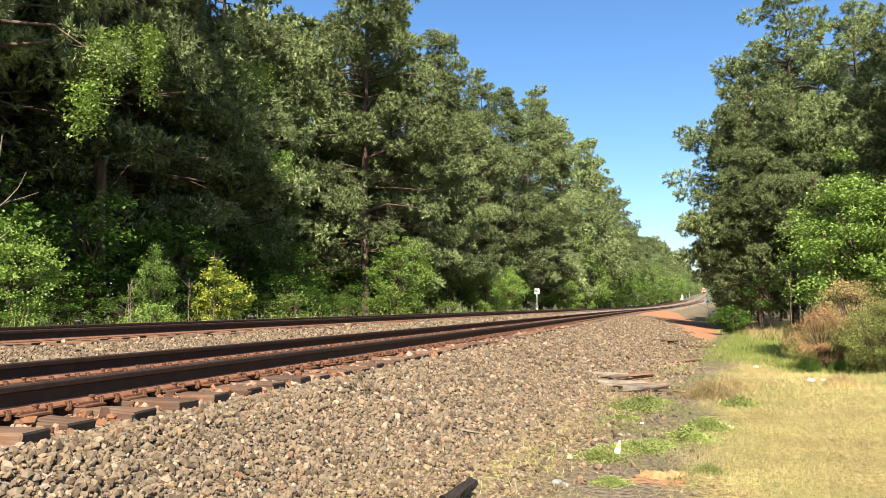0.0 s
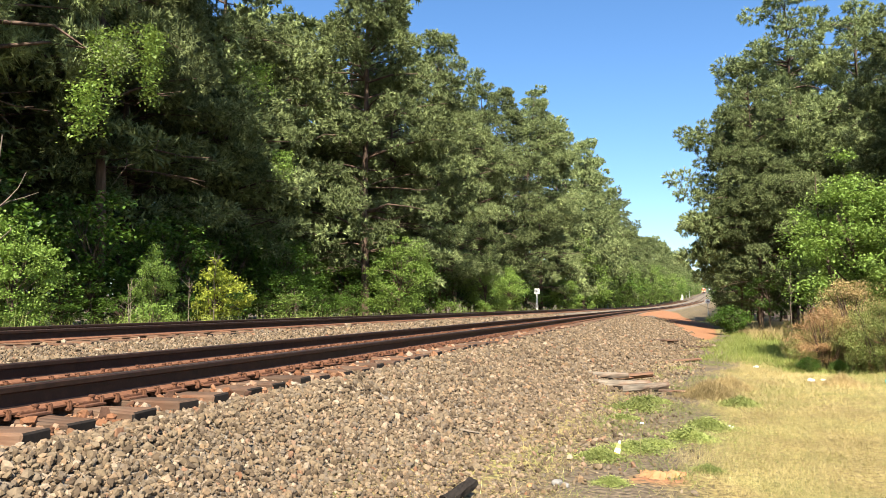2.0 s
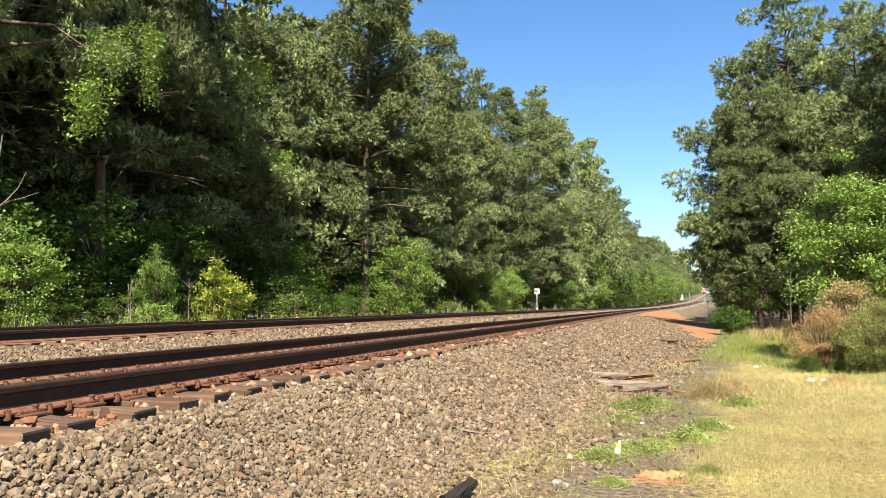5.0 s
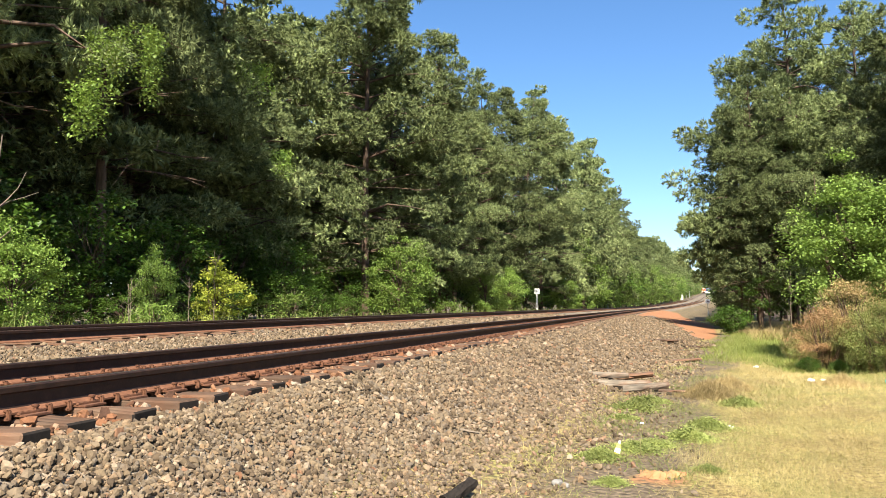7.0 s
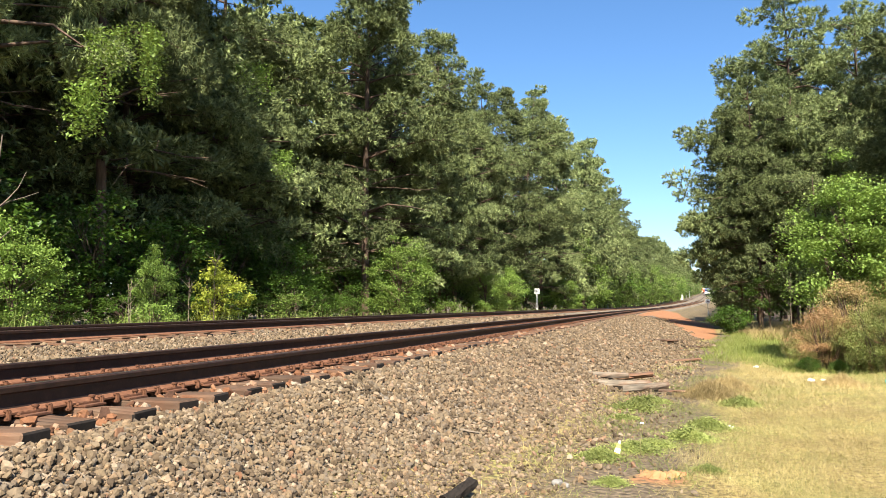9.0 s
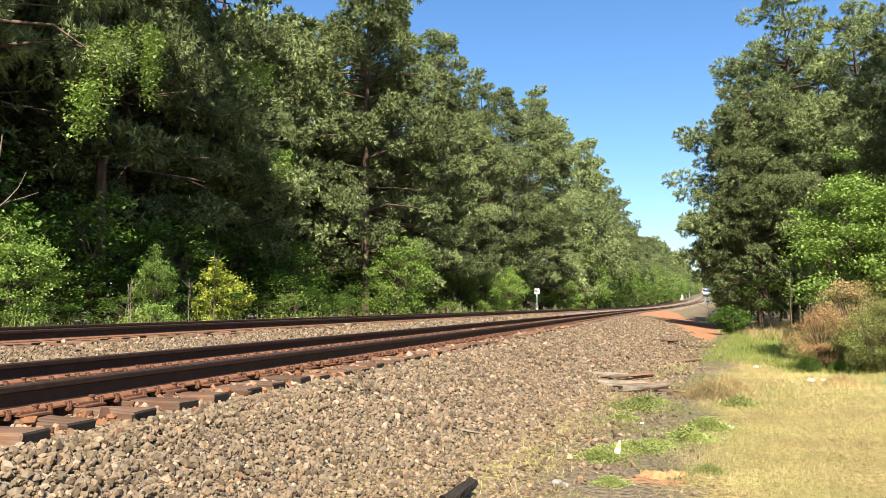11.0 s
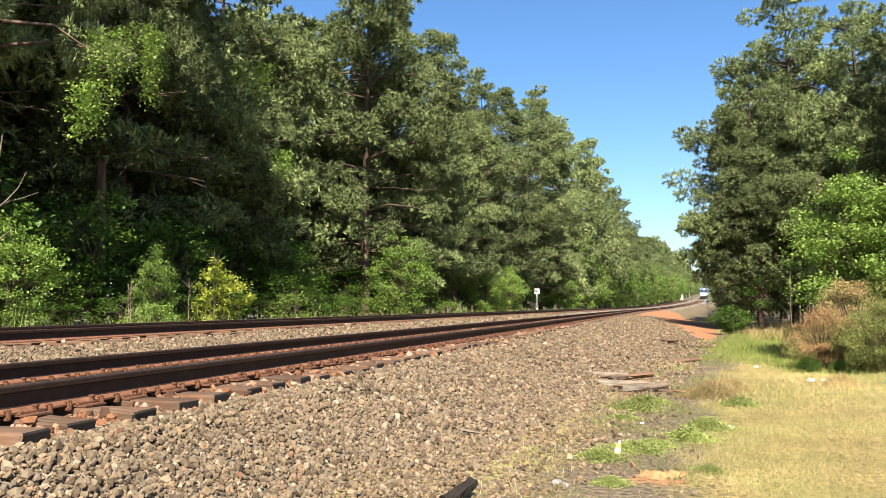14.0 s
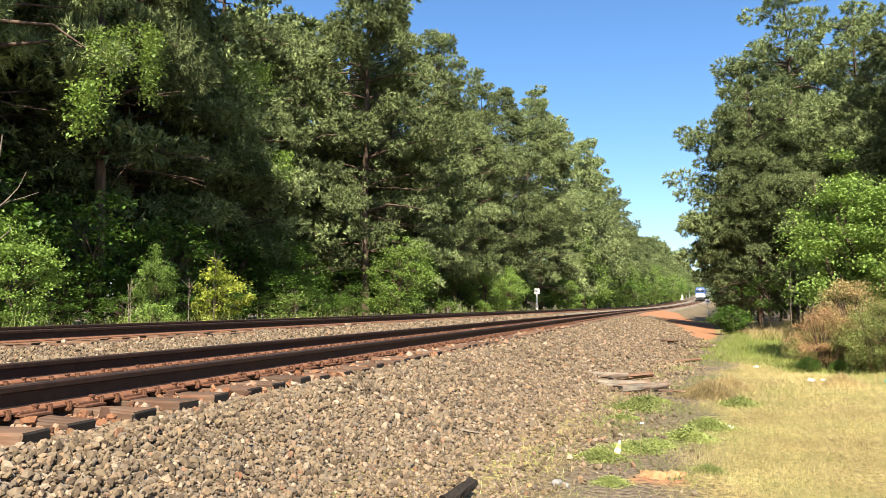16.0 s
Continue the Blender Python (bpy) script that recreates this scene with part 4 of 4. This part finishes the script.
def shaggy(seed, height, radius, stalks, mat, mat2):
    """A dense bush of upright feathery stalks."""
    rng = np.random.default_rng(seed)
    paths, pa, pb = [], [], []
    for i in range(stalks):
        az, r = rng.uniform(0, 6.28), radius * math.sqrt(rng.uniform(0, 1)) * 0.75
        b = np.array([math.cos(az) * r, math.sin(az) * r, 0])
        h = height * (1 - 0.45 * (r / radius) ** 2) * rng.uniform(0.35, 1.15)
        tip = b * rng.uniform(1.2, 1.5) + [0, 0, h]
        pts = np.array([b, (b * 0.5 + tip * 0.5) + rng.normal(0, 0.04, 3), tip])
        paths.append((pts, [0.007, 0.005, 0.002]))
        g = rng.uniform(0.2, 1.02, 46)[:, None]
        q = pts[0] + (pts[2] - pts[0]) * g + rng.normal(0, 0.075, (46, 3)) * (1.25 - 0.8 * g)
        (pa if rng.random() < 0.55 else pb).append(q)
    out = [mesh_np("stalk_mass", *tubes(paths, 3), M_DEAD)]
    for p, m, nm in ((pa, mat, "foliage"), (pb, mat2, "dry_foliage")):
        p = np.concatenate(p)
        out.append(mesh_np(nm, *needles(rng, p, np.tile([0, 0, 1.0], (len(p), 1)), 3, 0.11, 0.009, 0.8), m))
    return out


SHAG = shaggy(5, 1.75, 1.0, 120, M_LEAF_DRY, M_WEED)
SHAG_G = shaggy(6, 1.6, 1.0, 120, M_WEED, M_LEAF_RUST)
OLIVE = broad_meshes(83, 1.8, 1.1, 80, 260, 0.034, M_WEED, 0.04, 7)
TAN = broad_meshes(84, 1.9, 1.0, 90, 260, 0.028, M_LEAF_RUST, 0.04, 9)
PALE = broad_meshes(85, 2.0, 0.9, 70, 220, 0.032, M_LEAF_DRY, 0.25, 8)
O_LAB, R_LAB, P_LAB = "dull olive green bush", "withered pinkish tan bush", "pale dry flowering bush"
for n, (kind, x, y, sc, lab) in enumerate(((OLIVE, 4.5, 19.5, 0.95, O_LAB), (OLIVE, 5.6, 20.0, 1.15, O_LAB), (OLIVE, 3.5, 20.6, 0.75, O_LAB), (TAN, 3.35, 20.2, 0.85, R_LAB), (TAN, 5.1, 18.9, 0.5, R_LAB),
                                           (PALE, 4.1, 21.0, 1.1, P_LAB), (PALE, 5.6, 21.2, 1.2, P_LAB), (ROUND, 2.9, 19.6, 0.26, "low dark green leafy bush"), (ROUND, 3.5, 19.5, 0.22, "low dark green leafy bush"))):
    plant("bush", kind, x, y, lab + " at the lawn's edge", "bush", n * 50, sc, "shaggy bushes", 0.03)
T_LAB, G_LAB = "shaggy tan and brown dry bush", "shaggy grey-green bush with dry stalks"
for n, (kind, x, y, sc, lab) in enumerate(((SHAG, 3.9, 21.3, 0.75, T_LAB), (SHAG_G, 4.1, 19.9, 0.72, G_LAB), (SHAG_G, 5.2, 19.7, 0.8, G_LAB), (SHAG, 6.2, 19.7, 0.75, T_LAB), (SHAG, 3.2, 23.5, 0.7, T_LAB))):
    root = plant("bush", kind, x + 0.28, y, lab + " at the lawn's edge", "bush", n * 77, sc, "shaggy bushes", 0.03)
    tagged(root.children[0], kind="stuff")


def log_thing(name, x, y, length, r, turn, tilt, mat, label, split=False):
    """A weathered log or board, knotted and slightly bent; split: flat half log."""
    rng = random.Random(int(x * 100 + y * 7))
    bm = bmesh.new()
    rod(bm, (-length / 2, 0, 0), (length / 2, 0, 0), r, r * 0.8, 10)
    bmesh.ops.subdivide_edges(bm, edges=[e for e in bm.edges if (e.verts[0].co - e.verts[1].co).length > length * 0.8], cuts=5)
    for v in bm.verts:
        v.co += Vector((rng.uniform(-.03, .03), rng.uniform(-.15, .15) * r + 0.08 * length * (v.co.x / length) ** 2, rng.uniform(-.15, .15) * r))
        if split:
            v.co.z *= 0.4
            v.co.y *= 1.5
    me = bm_mesh(name, bm, mat)
    ob = tagged(new(name, me), label, "log")
    ob.matrix_basis = pose(x, y, float(ground_z(x, y)) + r * (0.45 if split else 0.75) + (0.035 if x < 0 else 0), 0, tilt, turn)
    return ob


log_thing("log", -1.3, 14.6, 0.9, 0.06, 12, 0, M_LOG, "weathered grey log lying on the stones")
log_thing("log", -0.95, 14.1, 1.1, 0.085, 28, 2, M_LOG, "weathered grey log lying on the stones")
log_thing("log", -0.55, 13.9, 1.0, 0.07, 40, -2, M_LOG, "weathered grey log lying on the stones")
log_thing("plank", -0.95, 15.2, 1.0, 0.15, 8, -6, M_TIE, "dark broken sleeper plank lying on the stones", True)
log_thing("plank", -1.35, 15.0, 0.6, 0.05, -10, 0, M_LOG, "grey splintered board lying on the stones", True)
log_thing("plank", 0.0, 21.5, 1.3, 0.10, 22, -3, M_TIE, "dark rotten plank lying on the stones", True)
log_thing("plank", -0.05, 13.7, 0.5, 0.06, 0, 0, M_TIE, "dark broken sleeper plank lying on the stones", True)
log_thing("plank", 0.75, 29, 0.9, 0.10, -30, 0, M_TIE, "dark rotten plank lying on the stones", True)
log_thing("plank", -0.35, 28.5, 0.8, 0.12, 10, 0, M_TIE, "dark rotten plank lying on the stones", True)
log_thing("plank", -1.62, 5.75, 0.34, 0.055, 62, -18, M_TIE_END, "blackened stub of wood among the stones")
log_thing("stick", -2.0, 7.4, 0.35, 0.014, -38, 0, M_LOG, "thin broken stick lying on the stones")


def rubble(name, x, y, size, mat, label, category, seed, flat=0.7):
    rng = random.Random(seed)
    bm = bmesh.new()
    bmesh.ops.create_icosphere(bm, subdivisions=2, radius=size / 2)
    for v in bm.verts:
        v.co *= 1 + rng.uniform(-.18, .18)
        v.co.z *= flat
    ob = tagged(new(name, bm_mesh(name, bm, mat, flat < 0.3)), label, category)
    ob.matrix_basis = pose(x, y, float(ground_z(x, y)) + size * flat * 0.32, 0, 0, seed * 40)
    return ob


def make_clay_patch(x, y, radius, label):
    """A low uneven spill of clay whose rim runs out under the grass."""
    rng = np.random.default_rng(12)
    bm = bmesh.new()
    bmesh.ops.create_grid(bm, x_segments=26, y_segments=22, size=radius * 1.25)
    for v in bm.verts:
        r = math.hypot(v.co.x, v.co.y * 1.2) / radius
        n = noise.noise(Vector((v.co.x * 6, v.co.y * 6, 2)))
        v.co.z = 0.028 * (1 - r * r * 1.25) + 0.035 * n + rng.normal(0, 0.007)
    ob = tagged(new("clay_patch", bm_mesh("clay_patch", bm, M_CLAY, True)), label, "bare soil")
    ob.matrix_basis = pose(x, y, float(ground_z(x, y)), 0, 0, 20)


make_clay_patch(-0.17, 7.2, 0.23, "low uneven patch of bare orange clay")
rubble("rock", -0.98, 6.52, 0.09, M_LIME, "grey fist-sized rock in the grass edge", "rock", 4)
rubble("rock", -0.90, 6.46, 0.07, M_LIME, "pale fist-sized rock in the grass edge", "rock", 6)
rubble("brick_piece", -1.18, 6.4, 0.08, M_CLAY, "orange broken brick piece in the grass edge", "brick", 7, 0.5)
for i, (x, y, s) in enumerate(((0.62, 10.5, 0.09), (2.45, 16.3, 0.15), (2.75, 16.8, 0.10), (1.9, 21.0, 0.13), (-0.45, 10.3, 0.06))):
    rubble("litter", x, y, s, M_WHITE, "crumpled white paper litter in the grass", "litter", 20 + i, 0.45)
rubble("litter", 3.95, 17.0, 0.16, M_TEAL, "teal plastic litter in the grass", "litter", 30, 0.7)


def make_bottle():
    bm = bmesh.new()
    rod(bm, (0, 0, 0), (0, 0, 0.13), 0.037, 0.035, 14)
    rod(bm, (0, 0, 0.13), (0, 0, 0.17), 0.035, 0.014, 14)
    root = tagged(new("bottle"), "yellow plastic bottle with white cap among weeds", "bottle")
    part("bottle_body", bm, M_YELLOW, root, smooth=True)
    part("cap", rod(bmesh.new(), (0, 0, 0.165), (0, 0, 0.20), 0.018, 0.017, 12), M_WHITE, root, "white cap")
    part("label_band", rod(bmesh.new(), (0, 0, 0.03), (0, 0, 0.09), 0.0385, 0.0380, 14), M_WHITE, root, "white paper label")
    root.matrix_basis = pose(-0.60, 7.92, float(ground_z(-0.6, 7.92)) + 0.02, -25, 14, 0) @ Matrix.Diagonal((0.75, 0.75, 0.75, 1))


make_bottle()


# dead stems in front of the wood
def dead_sapling(seed, height):
    rng = np.random.default_rng(seed)
    k = np.linspace(0, 1, 7)[:, None]
    main = np.array([0, 0, height]) * k + rng.normal(0, 0.05 * height * 0.3, (7, 3)) * k
    paths = [(main, np.linspace(0.03, 0.008, 7))]
    for _ in range(9):
        u = rng.uniform(0.45, 0.95)
        b = main[int(u * 6)]
        d = unit(np.array([rng.normal(), rng.normal(), 0.9]))
        q = np.linspace(0, 1, 4)[:, None]
        paths.append((b + d * q * rng.uniform(0.4, 1.0) + rng.normal(0, 0.05, (4, 3)) * q, np.linspace(0.012, 0.003, 4)))
    return mesh_np("stem", *tubes(paths[:1], 5), M_DEAD), mesh_np("twig_mass", *tubes(paths[1:], 4), M_DEAD)


DEAD = [dead_sapling(i, 3.4) for i in (1, 2)]
for i, (x, y, s) in enumerate(((-13.2, 20.0, 0.8), (-13.6, 12.6, 1.35), (-13.1, 16.2, 0.5), (-13.0, 16.0, 0.45), (-13.3, 18.9, 0.55), (5.0, 38, 0.9), (5.6, 37, 0.6))):
    ob = tagged(new("dead_sapling"), "bare pale dead sapling at the wood's edge", "sapling", "dead saplings")
    ob.matrix_basis = pose(x, y, float(ground_z(x, y)) - 0.05, 0, 0, i * 80) @ Matrix.Diagonal((s, s, s, 1))
    child("stem", DEAD[i % 2][0], ob)
    tagged(child("twig_mass", DEAD[i % 2][1], ob), kind="stuff")


# ---- lineside equipment ----
def make_milepost():
    x, y = -12.37, 71.0
    root = tagged(new("sign_post"), "slim white lineside post with a white plate", "sign")
    part("post", box(bmesh.new(), -.05, -.05, -.3, .05, .05, 2.0, 0.008), M_WHITE, root)
    part("plate", box(bmesh.new(), -.24, -.075, 1.92, .24, -.05, 2.42, 0.01), M_WHITE, root, "white square plate")
    part("marking", box(bmesh.new(), -.10, -.082, 2.08, .10, -.076, 2.28), M_GREY, root, "grey worn marking")
    root.matrix_basis = pose(x, y, float(ground_z(x, y)), 0, 0, 8)


make_milepost()


def make_crossing_sign():
    x, y = 4.5, 120.0
    root = tagged(new("track_sign"), "white square sign on a grey post beside the line", "sign")
    part("post", rod(bmesh.new(), (0, 0, -.3), (0, 0, 2.3), .05), M_GREY, root)
    part("panel", box(bmesh.new(), -.32, -.09, 1.85, .32, -.05, 2.45, 0.01), M_WHITE, root, "white square panel")
    part("marking", box(bmesh.new(), -.12, -.098, 2.0, .12, -.091, 2.25), M_DARK, root, "dark marking")
    root.matrix_basis = pose(x, y, float(ground_z(x, y)), 0, 0, -3)


make_crossing_sign()


def make_signal():
    x, y = 4.4, 360.0
    root = tagged(new("railway_signal"), "tall grey signal mast with dark heads beside the line", "signal")
    part("mast", rod(bmesh.new(), (0, 0, -.3), (0, 0, 6.6), .14, .10), M_WHITE, root)
    for z in (4.4, 5.9):
        h = part("signal_head", box(bmesh.new(), -.35, -.3, z - .6, .35, -.1, z + .6, 0.05), M_WHITE, root, "pale back of a signal head")
        for dz in (-.35, 0, .35):
            part("lens_hood", rod(bmesh.new(), (0, -.3, z + dz), (0, -.5, z + dz), .12, .12), M_DARK, h)
    part("ladder", box(bmesh.new(), -.2, .15, 0, .2, .2, 6), M_GREY, root)
    part("platform", box(bmesh.new(), -.5, -.1, 3.0, .5, .5, 3.08), M_GREY, root)
    root.matrix_basis = pose(x, y, float(ground_z(x, y)))
    x, y = 6.2, 380.0
    root = tagged(new("utility_pole"), "slim pale pole beside the signal", "pole")
    part("pole", rod(bmesh.new(), (0, 0, -.3), (0, 0, 5.6), .16, .12), M_GREY, root)
    part("cap", rod(bmesh.new(), (0, 0, 5.6), (0, 0, 5.75), .2, .1), M_GREY, root)
    root.matrix_basis = pose(x, y, float(ground_z(x, y)))
    x, y = 2.1, 300.0
    root = tagged(new("relay_cabinet"), "white steel signalling cabinet beside the line", "cabinet")
    part("case", box(bmesh.new(), -.5, -.4, 0, .5, .4, 2.0, 0.03), M_WHITE, root)
    part("roof", box(bmesh.new(), -.58, -.48, 2.0, .58, .48, 2.1, 0.02), M_GREY, root)
    part("door", box(bmesh.new(), -.42, -.43, .15, .42, -.4, 1.85, 0.01), M_WHITE, root)
    root.matrix_basis = pose(x, y, float(ground_z(x, y)))


make_signal()


# ---- trains ----
def bogie(root, y, wheelbase=2.7):
    f = part("bogie", box(bmesh.new(), -1.15, y - wheelbase / 2 - .6, .45, 1.15, y + wheelbase / 2 + .6, .95, 0.05), M_DARK, root)
    for dy in (-wheelbase / 2, wheelbase / 2):
        for sx in (-1, 1):
            part("wheel", rod(bmesh.new(), (sx * .68, y + dy, .5), (sx * .82, y + dy, .5), .5, .5, 20), M_DARK, f)


def nose_body(length, width, height, floor, slant, mat):
    """Car body with a raked cab front, as one closed shell; the front faces -y."""
    bm = bmesh.new()
    h = width / 2
    prof = [(0.25, floor), (0.0, floor + .5), (0.12, floor + 1.35), (slant, floor + 2.35), (slant + .35, height - .12), (slant + .8, height)]
    rings = []
    for y, z in prof:
        rings.append([bm.verts.new((sx * (h - (.32 if z > height - .2 else .05)), y, z)) for sx in (-1, 1)])
    for a, b in zip(rings[:-1], rings[1:]):
        bm.faces.new((a[0], a[1], b[1], b[0]))
    back = [[bm.verts.new((sx * (h - (.32 if z > height - .2 else .0)), length, z)) for sx in (-1, 1)] for _, z in prof]
    for a, b in zip(back[:-1], back[1:]):
        bm.faces.new((a[1], a[0], b[0], b[1]))
    for i in range(len(prof) - 1):
        for s in (0, 1):
            q = (rings[i][s], rings[i + 1][s], back[i + 1][s], back[i][s])
            bm.faces.new(q if s == 0 else q[::-1])
    bm.faces.new((rings[-1][0], rings[-1][1], back[-1][1], back[-1][0]))
    bm.faces.new((rings[0][1], rings[0][0], back[0][0], back[0][1]))
    bmesh.ops.recalc_face_normals(bm, faces=bm.faces)
    bmesh.ops.bevel(bm, geom=[e for e in bm.edges if e.calc_face_angle(0) > 0.5], offset=0.07, segments=2, affect="EDGES")
    return bm


def make_locomotive(name, label, top, low, nose):
    root = tagged(new(name), label, "train")
    part("locomotive_body", nose_body(20.5, 3.05, 4.35, 1.0, 0.95, top), top, root, "painted locomotive body")
    part("side_band", box(bmesh.new(), -1.545, 1.2, 1.05, 1.545, 20.3, 2.2, 0.02), low, root, "pale lower body band")
    part("nose_panel", box(bmesh.new(), -1.35, -.12, 1.1, 1.35, 0.2, 2.3, 0.06), nose, root, "pale nose panel")
    for sx in (-1, 1):
        g = bmesh.new()
        box(g, -.62, -.03, -.38, .62, .03, .38, 0.03)
        bmesh.ops.transform(g, matrix=pose(sx * .70, .70, 3.12, -39, 0, 0), verts=g.verts)
        part("windscreen", g, M_GLASS, root, "dark windscreen pane")
        part("side_window", box(bmesh.new(), sx * 1.52 - .03, 1.7, 2.75, sx * 1.52 + .03, 2.8, 3.4, 0.01), M_GLASS, root)
        part("ditch_light", rod(bmesh.new(), (sx * .95, -.18, 1.35), (sx * .95, .0, 1.35), .11, .11, 16), M_LAMP, root, "lit ditch light")
    part("headlight", rod(bmesh.new(), (0, .78, 3.72), (0, 1.1, 3.72), .16, .16, 16), M_LAMP, root, "lit headlight")
    part("pilot", box(bmesh.new(), -1.35, -.15, .25, 1.35, .35, 1.05, 0.05), M_DARK, root, "dark pilot plate")
    part("coupler", box(bmesh.new(), -.15, -.6, .75, .15, 0, 1.05, 0.03), M_DARK, root)
    part("fuel_tank", box(bmesh.new(), -1.2, 8.0, .35, 1.2, 12.5, 1.05, 0.1), M_DARK, root)
    part("roof_fan", box(bmesh.new(), -.9, 14, 4.33, .9, 18, 4.5, 0.05), M_DARK, root)
    bogie(root, 4.2)
    bogie(root, 16.4)
    return root


def make_coach(root, y):
    c = part("coach", box(bmesh.new(), -1.52, y, 1.0, 1.52, y + 25.5, 4.2, 0.3), M_SILVER, root, "silver ribbed passenger coach")
    for sx in (-1, 1):
        part("window_band", box(bmesh.new(), sx * 1.5 - .03, y + 1.2, 2.55, sx * 1.5 + .03, y + 24.3, 3.2, 0.01), M_GLASS, c)
        part("stripe", box(bmesh.new(), sx * 1.5 - .028, y + .5, 3.3, sx * 1.5 + .028, y + 25, 3.45), M_BLUE, c)
    part("gangway", box(bmesh.new(), -.6, y - .45, 1.1, .6, y + .05, 3.6, 0.04), M_DARK, c)
    for dy in (3.4, 22):
        bogie(root, y + dy, 2.6)


M_ORANGE = plain("orange_paint", (0.40, 0.095, 0.03), 0.45, 0, 0.15, 0.8)
TRAIN = make_locomotive("passenger_train", "blue and silver passenger train with lit headlights", M_BLUE, M_SILVER, M_WHITE)
for i in range(5):
    make_coach(TRAIN, 21.2 + i * 26.1)
STANDING = make_locomotive("freight_locomotive", "orange and white locomotive standing on the farther track", M_ORANGE, M_WHITE, M_ORANGE)
_y = 690.0
STANDING.matrix_basis = pose(TRACK_2 + float(bend(_y)), _y, float(rail_z(_y)) + LIFT_2, math.degrees(math.atan(0.0205)), 0, -math.degrees(math.atan(0.046)))


# ---- what moves ----
def motions():
    rows = []
    for i in range(33):
        t = i * 0.5
        y = 265 + (16 - t) * 30.0
        x, z = TRACK_1 + float(bend(y)), float(rail_z(y))
        dx, dz = float(bend(y + 8) - bend(y - 2)) / 10, float(rail_z(y + 8) - rail_z(y - 2)) / 10
        rows.append((t, pose(x, y, z, math.degrees(math.atan(dz)), 0, -math.degrees(math.atan(dx)))))
    walk(TRAIN, rows)
    for ob, amount, phase in SWAY:
        loc, q = ob.matrix_basis.to_translation(), ob.matrix_basis.to_quaternion()
        rows = []
        for i in range(33):
            t = i * 0.5
            a = amount * (0.6 * math.sin(1.9 * t + phase) + 0.45 * math.sin(3.3 * t + 2.1 * phase) + 0.3 * math.sin(0.7 * t + phase * 0.7))
            b = amount * 0.6 * math.sin(2.4 * t + phase * 1.7)
            m = Matrix.Translation(loc) @ Euler((radians(b), radians(a), 0)).to_matrix().to_4x4() @ q.to_matrix().to_4x4()
            rows.append((t, m))
        walk(ob, rows)


motions()
